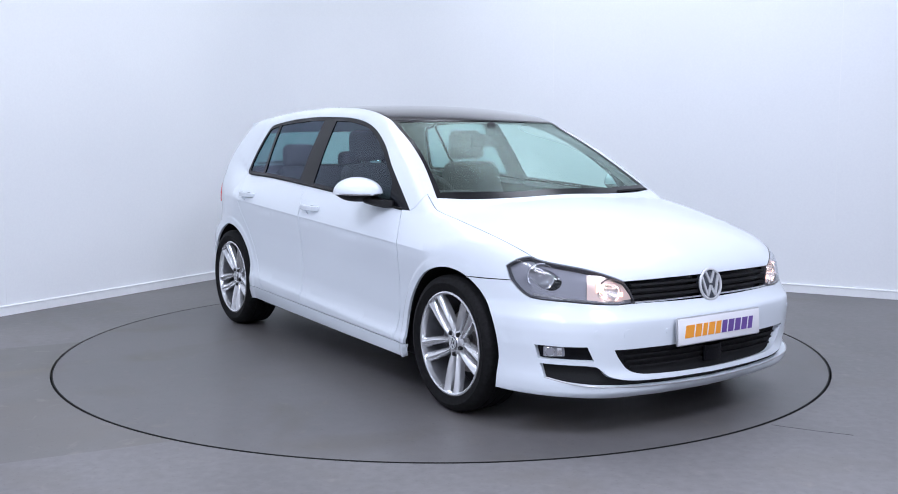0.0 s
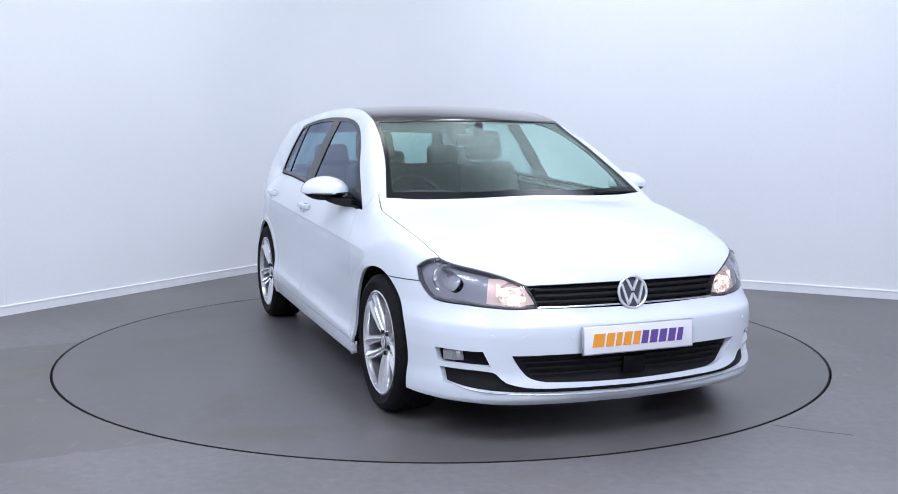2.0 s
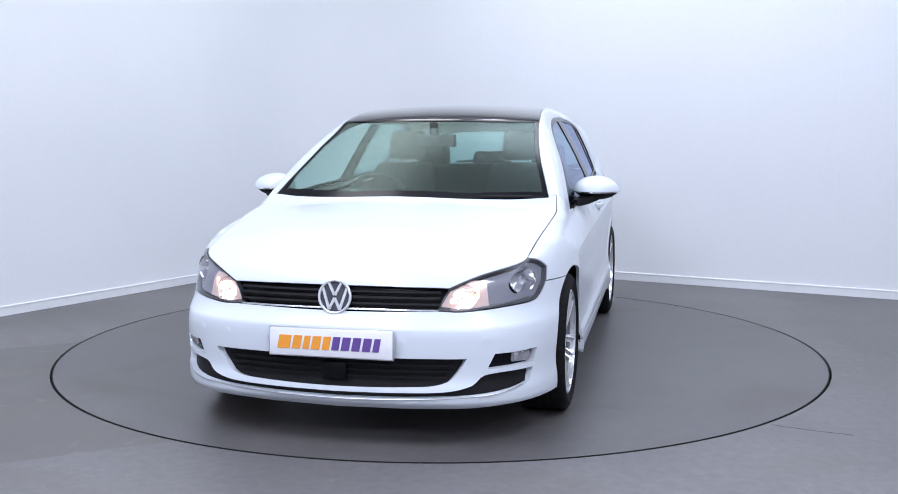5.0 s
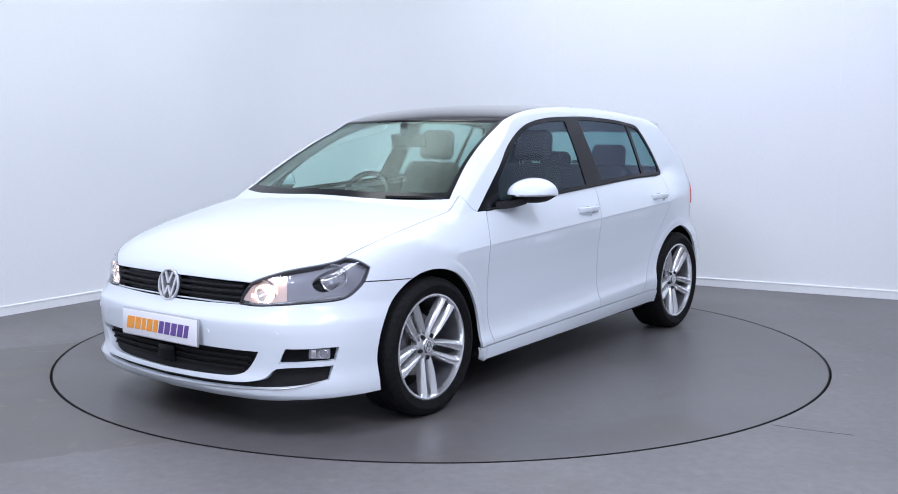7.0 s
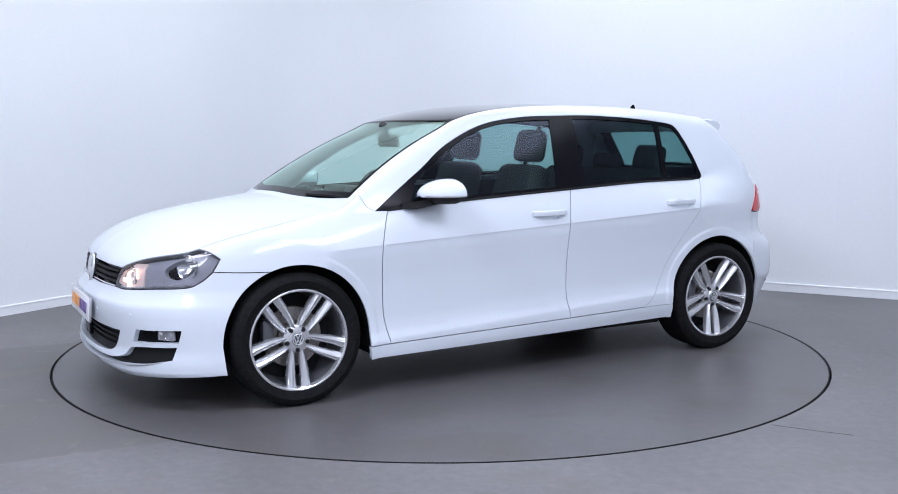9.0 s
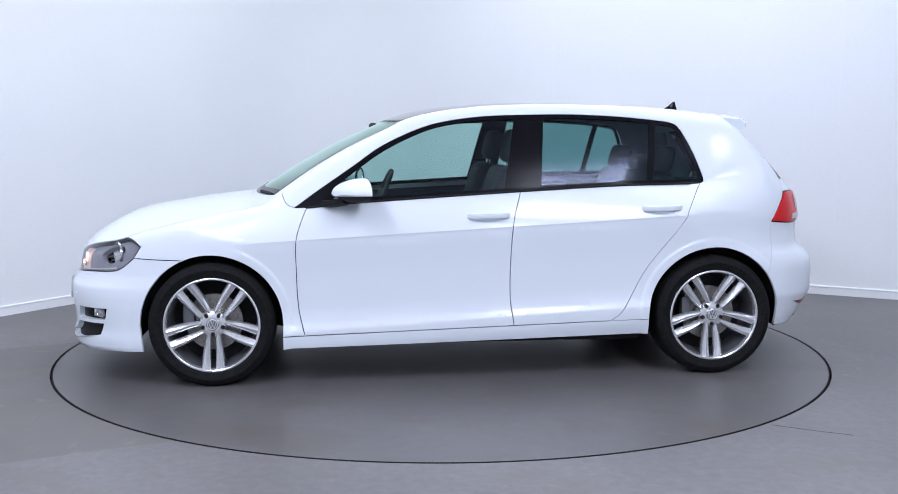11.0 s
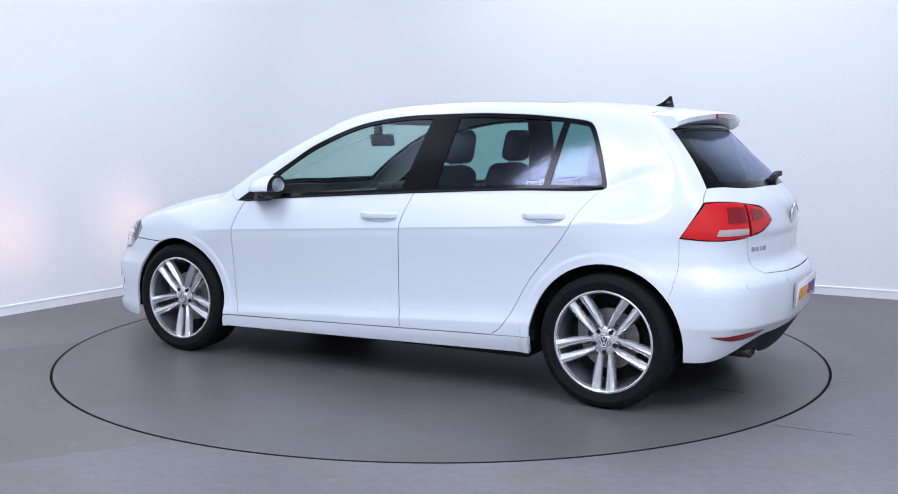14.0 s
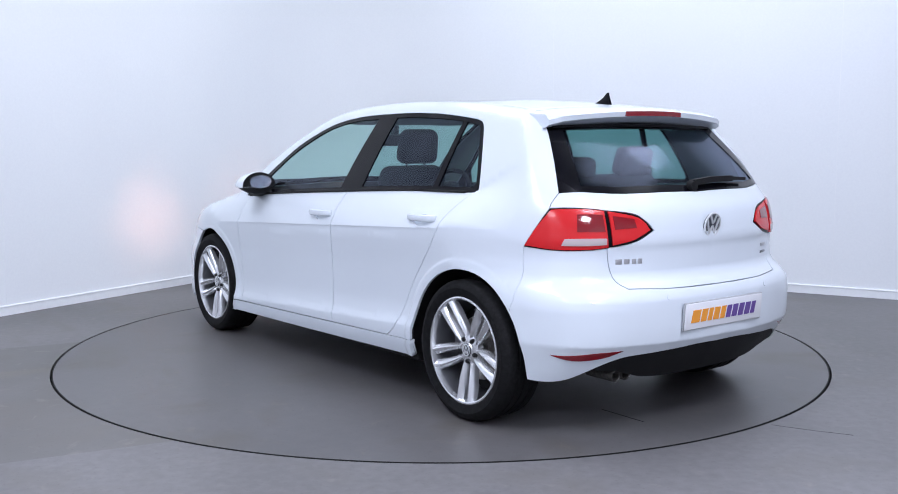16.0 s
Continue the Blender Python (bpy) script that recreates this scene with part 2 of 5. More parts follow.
def build_turntable():
    bm = bmesh.new()
    n = 192
    prof = [(TURN_R - 0.007, -0.04), (TURN_R - 0.007, -0.004), (TURN_R - 0.011, 0.0)]
    rows = [[bm.verts.new((r * math.cos(2 * math.pi * k / n), r * math.sin(2 * math.pi * k / n), z)) for k in range(n)] for r, z in prof]
    for a, b in zip(rows, rows[1:]):
        for k in range(n):
            bm.faces.new((a[k], a[(k + 1) % n], b[(k + 1) % n], b[k]))
    bm.faces.new(rows[-1])
    bm.normal_update()
    ob = new("turntable", mesh_of("turntable", bm, M_DISC, False))
    # Black ring on the disc edge paints the gap's shade, widening its dark line.
    bm = bmesh.new()
    prof = [(TURN_R - 0.0064, -0.04), (TURN_R - 0.0064, -0.003), (TURN_R - 0.0075, 0.0008), (TURN_R - 0.0115, 0.0008), (TURN_R - 0.012, -0.001)]
    rows = [[bm.verts.new((r * math.cos(2 * math.pi * k / n), r * math.sin(2 * math.pi * k / n), z)) for k in range(n)] for r, z in prof]
    for a, b in zip(rows, rows[1:]):
        for k in range(n):
            bm.faces.new((a[k], a[(k + 1) % n], b[(k + 1) % n], b[k]))
    part("gap_shade_strip", bm, M_GAP, ob, "thin black strip painting the shade of the ring gap")
    part("sheet_joint", box((-1.76, 0.29, -0.0005), (0.26, 0.004, 0.003)), M_GAP, ob, "thin dark joint in the vinyl top", False)
    return tagged(ob, "round grey vinyl-topped turntable set flush in the floor", "turntable")


# No panel is in view; the rear pair is added fill.
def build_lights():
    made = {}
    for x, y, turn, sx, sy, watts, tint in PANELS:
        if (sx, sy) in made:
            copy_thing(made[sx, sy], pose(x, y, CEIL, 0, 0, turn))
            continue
        ob = made[sx, sy] = new("unseen_ceiling_light")
        tagged(ob, "flat rectangular white ceiling light panel, unseen, the rear pair added as fill" if sy < 3.5 else "long narrow white ceiling light strip", "ceiling light", "ceiling light panels")
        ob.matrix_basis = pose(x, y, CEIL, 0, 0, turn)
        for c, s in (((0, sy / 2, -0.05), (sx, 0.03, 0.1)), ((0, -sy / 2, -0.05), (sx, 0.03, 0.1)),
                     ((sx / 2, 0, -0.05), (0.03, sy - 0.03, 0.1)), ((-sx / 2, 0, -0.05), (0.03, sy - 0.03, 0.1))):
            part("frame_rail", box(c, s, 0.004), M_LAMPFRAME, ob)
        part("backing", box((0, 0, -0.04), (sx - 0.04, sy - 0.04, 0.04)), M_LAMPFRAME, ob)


OUTER = build_room()
build_floor(OUTER)
turntable = build_turntable()
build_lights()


# ---- the car's outer form: one smooth solid, x forward, y to its left, z up ----
def table(x, *pairs):
    return np.interp(x, [p[0] for p in pairs], [p[1] for p in pairs])


def soft_table(x, *pairs):
    """A smooth curve through a few points (monotone cubic)."""
    xs, ys = np.array([p[0] for p in pairs], float), np.array([p[1] for p in pairs], float)
    h, d = np.diff(xs), np.diff(ys) / np.diff(xs)
    m = np.zeros(len(xs))
    same = d[:-1] * d[1:] > 0
    m[1:-1][same] = (3 * (h[:-1] + h[1:]) / ((2 * h[1:] + h[:-1]) / np.where(d[:-1] == 0, 1, d[:-1]) + (h[1:] + 2 * h[:-1]) / np.where(d[1:] == 0, 1, d[1:])))[same]
    m[0], m[-1] = d[0], d[-1]
    x = np.clip(np.asarray(x, float), xs[0], xs[-1])
    i = np.clip(np.searchsorted(xs, x) - 1, 0, len(xs) - 2)
    t = (x - xs[i]) / h[i]
    return ys[i] * (1 + 2 * t) * (1 - t) ** 2 + m[i] * h[i] * t * (1 - t) ** 2 + ys[i + 1] * t * t * (3 - 2 * t) + m[i + 1] * h[i] * t * t * (t - 1)


def smax(a, b, k):
    h = np.maximum(k - np.abs(a - b), 0) / k
    return np.maximum(a, b) + h * h * k * 0.25


WHEEL_F, WHEEL_R = 1.3185, -1.3185
ARCH_F, ARCH_R, ARCH_Z = 0.356, 0.366, 0.318


def side_half(x, z):
    """Half the width of the car's flank at a place along it and a height."""
    wide = soft_table(x, (-2.1, 0.845), (-1.7, 0.858), (-1.3, 0.880), (-0.6, 0.884), (0.3, 0.888), (1.0, 0.890), (1.4, 0.895), (1.64, 0.876), (1.8, 0.86), (2.2, 0.84))
    belt = soft_table(x, (-2.0, 1.07), (-1.7, 1.065), (-1.45, 1.05), (-1.26, 1.02), (-0.79, 1.01), (-0.26, 0.985), (0.54, 0.937), (0.9, 0.908), (1.3, 0.86), (2.0, 0.75))
    crease = 0.793 - 0.0534 * x
    crease = np.minimum(crease, belt - 0.1)
    glass = soft_table(x, (-2.1, 0.778), (-1.75, 0.782), (-1.5, 0.768), (-1.28, 0.752), (-0.8, 0.785), (0.0, 0.80), (0.5, 0.796), (0.9, 0.774), (1.3, 0.74))
    lean = 0.36 + table(x, (-1.25, 0.0), (-0.7, 0.13), (0.3, 0.15), (0.9, 0.10))
    at_belt = glass - lean * (belt - 1.0) - 0.25 * np.maximum(belt - 1.1, 0) ** 2
    s = np.clip((z - crease) / (belt - crease), 0, 1.35)
    low = wide + soft_table(z - crease + 0.8, (0.1, -0.06), (0.2, -0.02), (0.27, -0.003), (0.325, -0.001), (0.336, -0.003), (0.362, -0.0135), (0.45, -0.023), (0.6, -0.019), (0.7, -0.0095), (0.8, 0.0), (0.9, 0.0))
    notch = table(x, (-1.5, 0.0), (-1.1, 1.0), (0.75, 1.0), (1.2, 0.0))
    low = low - notch * soft_table(z - crease + 0.8, (0.6, 0.0), (0.76, 0.001), (0.785, 0.0032), (0.794, 0.003), (0.8, 0.0), (0.9, 0.0))
    bend = table(x, (-1.5, 0.3), (-1.1, 0.6), (-0.3, 0.62))
    mid = wide - (wide - at_belt) * s * (bend + (1 - bend) * s)
    top = glass - lean * (z - 1.0) - 0.25 * np.maximum(z - 1.1, 0) ** 2
    soft = table(x, (-1.5, 0.12), (-1.25, 0.004))
    w = np.clip((z - belt) / (2 * soft) + 0.5, 0, 1)
    y = np.where(z < crease, low, mid + (top - mid) * w * w * (3 - 2 * w))
    aft = table(x, (-1.62, 1.0), (-1.27, 0.0))
    y = y * (1 - aft) - smax(-low, -top, 0.11) * aft
    for cx, r in ((WHEEL_F, ARCH_F), (WHEEL_R, ARCH_R)):
        d = np.hypot(x - cx, z - ARCH_Z)
        u = np.clip((r + 0.058 - d) / 0.026, 0, 1)
        y = y + 0.008 * u * u * (3 - 2 * u) * (z < crease + 0.1)
    return y


def nose_x(y, z):
    y = np.abs(y)
    fall = soft_table(y, (0, 0), (0.26, 0.012), (0.42, 0.035), (0.52, 0.058), (0.6, 0.09), (0.69, 0.155), (0.765, 0.25), (0.82, 0.37), (0.86, 0.53), (0.92, 1.0), (1.2, 2.5))
    full = soft_table(y, (0, 0), (0.26, 0.012), (0.42, 0.035), (0.52, 0.058), (0.6, 0.09), (0.69, 0.15), (0.765, 0.237), (0.82, 0.345), (0.86, 0.475), (0.895, 0.66), (0.93, 1.0), (1.2, 2.5))
    fall = fall + (full - fall) * table(z, (0.40, 1.0), (0.56, 0.0))
    fall = fall * table(z, (0.45, 1.0), (0.7, 1.14))
    prof = soft_table(z, (0.1, -0.12), (0.16, -0.05), (0.2, -0.005), (0.24, 0.0), (0.3, -0.012), (0.42, 0.0), (0.48, 0.004), (0.505, 0.002), (0.525, -0.012), (0.57, -0.037), (0.62, -0.045), (0.67, -0.055), (0.72, -0.09), (0.8, -0.2), (1.0, -0.6))
    return 2.14 + prof - fall


def tail_x(y, z):
    y = np.abs(y)
    fall = soft_table(y, (0, 0), (0.2, 0.008), (0.35, 0.03), (0.5, 0.075), (0.6, 0.115), (0.68, 0.17), (0.74, 0.235), (0.79, 0.34), (0.83, 0.47), (0.86, 0.64), (0.9, 1.0), (1.2, 2.5))
    fall = fall * table(z, (0.55, 0.8), (0.75, 1.0), (1.03, 1.0), (1.3, 0.6))
    prof = soft_table(z, (0.1, 0.25), (0.22, 0.13), (0.3, 0.075), (0.35, 0.045), (0.392, 0.018), (0.416, 0.004), (0.5, 0.0), (0.585, 0.001), (0.61, 0.008), (0.64, 0.03), (0.668, 0.066), (0.7, 0.082), (0.8, 0.079), (0.832, 0.072), (0.87, 0.077), (0.95, 0.10), (1.01, 0.145), (1.3, 0.47), (1.45, 0.64))
    return -2.07 + prof + fall


def bonnet_z(x, y):
    c = table(x, (0.9, 0.05), (1.1, 0.07), (1.8, 0.19), (2.2, 0.2))
    z = soft_table(x + 0.12 * y * y, (0.6, 0.95), (1.02, 0.962), (1.2, 0.952), (1.4, 0.931), (1.6, 0.902), (1.79, 0.865), (1.9, 0.828), (2.0, 0.778), (2.05, 0.738), (2.085, 0.69), (2.11, 0.62), (2.2, 0.4))
    return z - c * y * y


def roof_z(x, y):
    z = soft_table(x + 0.13 * y * y, (-2.2, 1.305), (-1.66, 1.388), (-1.54, 1.403), (-1.365, 1.422), (-1.06, 1.447), (-0.75, 1.463), (-0.435, 1.469), (-0.11, 1.459),
                   (0.086, 1.442), (0.25, 1.416), (0.385, 1.378), (0.444, 1.350), (0.648, 1.259), (0.840, 1.158), (1.034, 1.04), (1.256, 0.89), (1.55, 0.6))
    return z - table(x, (-1.5, 0.10), (-0.9, 0.08), (0.2, 0.075), (0.45, 0.09)) * y * y


def solid(p):
    """Negative inside the car, positive outside."""
    x, y, z = p[..., 0], p[..., 1], p[..., 2]
    a = np.abs(y) - side_half(x, z)
    up = z - np.maximum(bonnet_z(x, y), roof_z(x, y))
    k = table(x, (-1.7, 0.085), (-1.0, 0.05), (0.2, 0.032), (0.6, 0.04), (1.0, 0.035), (1.9, 0.03))
    g = smax(a, up, k)
    g = smax(g, x - nose_x(y, z), 0.03)
    return smax(g, tail_x(y, z) - x, 0.035)


def cast(start, way, far=3.0, steps=20):
    """Where rays that begin inside the solid leave it."""
    start, way = np.asarray(start, float), np.asarray(way, float)
    lo, hi = np.zeros(start.shape[:-1]), np.full(start.shape[:-1], far)
    found = np.zeros(start.shape[:-1], bool)
    for s in np.linspace(0, far, steps + 1)[1:]:
        out = solid(start + way * s) > 0
        hit = out & ~found
        hi[hit], lo[hit] = s, s - far / steps
        found |= hit
    for _ in range(14):
        mid = (lo + hi) / 2
        out = solid(start + way * mid[..., None]) > 0
        hi, lo = np.where(out, mid, hi), np.where(out, lo, mid)
    return start + way * hi[..., None]


def gradient(p):
    e = 0.002
    g = np.stack([solid(p + np.eye(3)[i] * e) - solid(p - np.eye(3)[i] * e) for i in range(3)], -1)
    return g / np.maximum(np.linalg.norm(g, axis=-1, keepdims=True), 1e-9)


def onto(p):
    """Draws points that lie near the form onto it."""
    p = np.asarray(p, float)
    for _ in range(4):
        e = 0.002
        g = np.stack([solid(p + np.eye(3)[i] * e) - solid(p - np.eye(3)[i] * e) for i in range(3)], -1) / (2 * e)
        p = p - g * (solid(p) / np.maximum((g * g).sum(-1), 0.2))[..., None]
    return p


# ---- panels cut from that form ----
from mathutils import geometry


def S(x, z):
    """The point of the left flank at that place and height."""
    return cast(np.array([x, 0.0, z]), np.array([0, 1.0, 0]), 1.2).tolist()


def T(x, y):
    return cast(np.array([x, y, 0.5]), np.array([0, 0, 1.0]), 1.2).tolist()


def F(y, z):
    return cast(np.array([1.0, y, z]), np.array([1.0, 0, 0]), 1.5).tolist()


def B(y, z):
    return cast(np.array([-1.0, y, z]), np.array([-1.0, 0, 0]), 1.5).tolist()


def spline(points, step=0.02):
    """Points along a smooth curve through the given ones (the last left out)."""
    p = [np.array(q, float) for q in points]
    if len(p) == 2:
        n = max(1, int(np.linalg.norm(p[1] - p[0]) / step))
        return [p[0] + (p[1] - p[0]) * k / n for k in range(n)]
    p = [2 * p[0] - p[1]] + p + [2 * p[-1] - p[-2]]
    out = []
    for i in range(1, len(p) - 2):
        a, b, c, d = p[i - 1:i + 3]
        n = max(1, int(np.linalg.norm(c - b) / step))
        m1 = (c - a) / max(1e-6, np.linalg.norm(c - b) + np.linalg.norm(b - a)) * np.linalg.norm(c - b)
        m2 = (d - b) / max(1e-6, np.linalg.norm(d - c) + np.linalg.norm(c - b)) * np.linalg.norm(c - b)
        for k in range(n):
            t = k / n
            out.append((1 + 2 * t) * (1 - t) ** 2 * b + t * (1 - t) ** 2 * m1 + t * t * (3 - 2 * t) * c + t * t * (t - 1) * m2)
    return out


def loop(*runs, step=0.02):
    out = []
    for r in runs:
        out += spline(r, step)
    return onto(np.array(out))


def mirrored(points):
    return [[p[0], -p[1], p[2]] for p in points][::-1]


# a panel is laid out flat about one of four axes, then cast out onto the form
def lay(kind, p):
    x, y, z = p[..., 0], p[..., 1], p[..., 2]
    if kind == "flank":
        return np.stack([x, 0.8 * np.arctan2(z - 0.6, y)], -1)
    if kind == "front":
        return np.stack([0.8 * np.arctan2(y, x - 1.2), z], -1)
    if kind == "rear":
        return np.stack([0.8 * np.arctan2(y, -1.2 - x), z], -1)
    return np.stack([y, 0.8 * np.arctan2(z - 0.3, x - 1.0)], -1)


def raise_up(kind, q):
    u, v = q[..., 0], q[..., 1]
    o = np.zeros_like(u)
    if kind == "flank":
        start, way = np.stack([u, o, o + 0.6], -1), np.stack([o, np.cos(v / 0.8), np.sin(v / 0.8)], -1)
    elif kind == "front":
        start, way = np.stack([o + 1.2, o, v], -1), np.stack([np.cos(u / 0.8), np.sin(u / 0.8), o], -1)
    elif kind == "rear":
        start, way = np.stack([o - 1.2, o, v], -1), np.stack([-np.cos(u / 0.8), np.sin(u / 0.8), o], -1)
    else:
        start, way = np.stack([o + 1.0, u, o + 0.3], -1), np.stack([np.cos(v / 0.8), o, np.sin(v / 0.8)], -1)
    return cast(start, way, 1.6)


def inside(q, poly):
    x, y = q[:, 0], q[:, 1]
    res = np.zeros(len(q), bool)
    for a, b in zip(poly, np.roll(poly, -1, 0)):
        c = (a[1] > y) != (b[1] > y)
        res ^= c & (x < (b[0] - a[0]) * (y - a[1]) / (b[1] - a[1] + 1e-15) + a[0])
    return res


def area2(p):
    return float(np.sum(p[:, 0] * np.roll(p[:, 1], -1) - np.roll(p[:, 0], -1) * p[:, 1]))


def shrink(p, d):
    """Moves a flat outline inwards by d."""
    t = np.roll(p, -1, 0) - np.roll(p, 1, 0)
    t = t / np.maximum(np.linalg.norm(t, axis=1, keepdims=True), 1e-9)
    n = np.stack([-t[:, 1], t[:, 0]], -1) * (1 if area2(p) > 0 else -1)
    return p + n * d


def sheet(kind, outline, holes=(), grid=0.028, gap=0.0022, depth=0.014, offset=0.0, hole_gap=0.0, hole_depth=None, extra=(), bulge=None):
    """Vertices, normals and triangles of a panel cut from the form, its edges turned in."""
    rim = shrink(lay(kind, outline), gap)
    rings = [rim] + [shrink(lay(kind, h), -hole_gap) for h in holes]
    lo, hi = rim.min(0), rim.max(0)
    gx, gy = np.meshgrid(np.arange(lo[0], hi[0], grid), np.arange(lo[1], hi[1], grid))
    gx = gx + (np.arange(gx.shape[0]) % 2)[:, None] * grid / 2
    g = np.stack([gx.ravel(), gy.ravel()], -1)
    keep = inside(g, rim)
    for h in rings[1:]:
        keep &= ~inside(g, h)
    g = g[keep]
    every = np.concatenate(rings)
    if len(g):
        d = np.min(np.linalg.norm(g[:, None] - every[None], axis=2), axis=1)
        g = g[d > grid * 0.42]
    if len(extra):
        x = lay(kind, np.asarray(extra))
        ok = inside(x, rim)
        for h in rings[1:]:
            ok &= ~inside(x, h)
        x = x[ok]
        x = x[np.min(np.linalg.norm(x[:, None] - every[None], axis=2), axis=1) > 0.004]
        g = g[np.min(np.linalg.norm(g[:, None] - x[None], axis=2), axis=1) > grid * 0.4]
        g = np.concatenate([g, x])
    flat = np.concatenate([every, g])
    edges, at = [], 0
    for r in rings:
        edges += [(at + i, at + (i + 1) % len(r)) for i in range(len(r))]
        at += len(r)
    vs, _, fs, _, _, _ = geometry.delaunay_2d_cdt([Vector(q) for q in flat], edges, [], 0, 1e-6)
    flat = np.array([tuple(v) for v in vs])
    tri = np.array([f for f in fs if len(f) == 3])
    mid = flat[tri].mean(1)
    ok = inside(mid, rim)
    for h in rings[1:]:
        ok &= ~inside(mid, h)
    tri = tri[ok]
    p = raise_up(kind, flat)
    n = gradient(p)
    w = p + n * (offset if bulge is None else (offset + bulge(p))[:, None])
    a, b, c = w[tri[:, 0]], w[tri[:, 1]], w[tri[:, 2]]
    turn = np.einsum("ij,ij->i", np.cross(b - a, c - a), n[tri].mean(1)) < 0
    tri[turn] = tri[turn][:, ::-1]
    verts, norms, faces = [w], [n], tri.tolist()
    base = len(w)
    for k, r in enumerate(rings):
        dep = depth if k == 0 or hole_depth is None else hole_depth
        if not dep:
            continue
        rp = raise_up(kind, r)
        rn = gradient(rp)
        rw = rp + rn * (offset if bulge is None else (offset + bulge(rp))[:, None])
        m = len(r)
        t = np.roll(rw, -1, 0) - np.roll(rw, 1, 0)
        side = np.cross(t, rn)
        side /= np.maximum(np.linalg.norm(side, axis=1, keepdims=True), 1e-9)
        # the flat layouts differ in handedness, so ask the layout which way is out
        probe = lay(kind, rw + side * 0.004)
        out = (~inside(probe, r)) if k == 0 else inside(probe, r)
        if out.mean() < 0.5:
            side = -side
        verts += [rw, rw - rn * dep]
        norms += [side, side]
        for i in range(m):
            j = (i + 1) % m
            f = [base + i, base + j, base + m + j, base + m + i]
            e1, e2 = rw[j] - rw[i], -rn[i]
            if np.dot(np.cross(e1, e2), side[i]) < 0:
                f = f[::-1]
            faces.append(f)
        base += 2 * m
    return np.concatenate(verts), np.concatenate(norms), faces


def panel(name, parent, mat, data, label="", mirror=False):
    v, n, f = data
    if mirror:
        v, n, f = v * (1, -1, 1), n * (1, -1, 1), [q[::-1] for q in f]
    me = bpy.data.meshes.new(name)
    me.from_pydata(v.tolist(), [], f)
    me.materials.append(mat)
    me.polygons.foreach_set("use_smooth", [True] * len(me.polygons))
    me.validate()
    if len(me.vertices) == len(n):
        me.normals_split_custom_set_from_vertices(n.tolist())
    ob = new(name, me)
    ob.parent = parent
    if label:
        tagged(ob, label)
    return ob


def pair(name, parent, mat, data, label=""):
    return panel(name, parent, mat, data, label), panel(name, parent, mat, data, label, True)


# ---- car materials ----
def paint(name, colour):
    m = material(name, colour, 0.45, spec=0.4, coat=0.75)
    m.node_tree.nodes["Principled BSDF"].inputs["Coat Roughness"].default_value = 0.13
    return grain(m, 380, tuple(c * 0.985 for c in colour), colour, 2.0, broad=1.3)


def glazing(name, tint, gloss_rough=0.02, sheen=(0.95, 0.97, 1.0)):
    """Thin tinted glass: clear with a Fresnel gloss."""
    m = bpy.data.materials.new(name)
    m.use_nodes = True
    nt = m.node_tree
    nt.nodes.remove(nt.nodes["Principled BSDF"])
    out = nt.nodes["Material Output"]
    tr, gl, mix, lw, pw, ma = (nt.nodes.new("ShaderNode" + k) for k in ("BsdfTransparent", "BsdfGlossy", "MixShader", "LayerWeight", "Math", "Math"))
    tr.inputs[0].default_value = (*tint, 1)
    gl.inputs["Roughness"].default_value = gloss_rough
    gl.inputs["Color"].default_value = (*sheen, 1)
    lw.inputs[0].default_value = 0.5
    pw.operation, ma.operation = "POWER", "MULTIPLY_ADD"
    pw.inputs[1].default_value = 5.0
    ma.inputs[1].default_value, ma.inputs[2].default_value = 0.95, 0.045
    nt.links.new(lw.outputs["Facing"], pw.inputs[0])
    nt.links.new(pw.outputs[0], ma.inputs[0])
    nt.links.new(ma.outputs[0], mix.inputs[0])
    nt.links.new(tr.outputs[0], mix.inputs[1])
    nt.links.new(gl.outputs[0], mix.inputs[2])
    nt.links.new(mix.outputs[0], out.inputs[0])
    return m


def glow(name, colour, strength):
    m = material(name, colour, 0.4)
    b = m.node_tree.nodes["Principled BSDF"]
    b.inputs["Emission Color"].default_value = (*colour, 1)
    b.inputs["Emission Strength"].default_value = strength
    return m


M_PAINT = paint("white_car_paint", (0.695, 0.745, 0.80))
M_BLACK = material("gloss_black_trim", (0.004, 0.004, 0.006), 0.18, spec=0.18)
M_PLASTIC = grain(material("black_plastic", (0.008, 0.008, 0.009), 0.6, spec=0.25), 300, (0.006, 0.006, 0.007), (0.011, 0.011, 0.012), bump=0.2)
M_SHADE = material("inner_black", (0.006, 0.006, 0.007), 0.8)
M_RUBBER = grain(material("tyre_rubber", (0.006, 0.006, 0.007), 0.75, spec=0.2), 60, (0.0045, 0.0045, 0.005), (0.009, 0.009, 0.010), bump=0.15)
M_ALLOY = grain(material("alloy_silver", (0.74, 0.75, 0.77), 0.22, metal=0.72, coat=0.6), 200, (0.71, 0.72, 0.74), (0.77, 0.78, 0.80), broad=6)
M_ALLOY_DARK = material("alloy_inner", (0.16, 0.165, 0.18), 0.45, metal=0.6)
M_EXHAUST = grain(material("dark_steel", (0.05, 0.048, 0.046), 0.5, metal=0.6), 90, (0.035, 0.033, 0.032), (0.07, 0.066, 0.06))
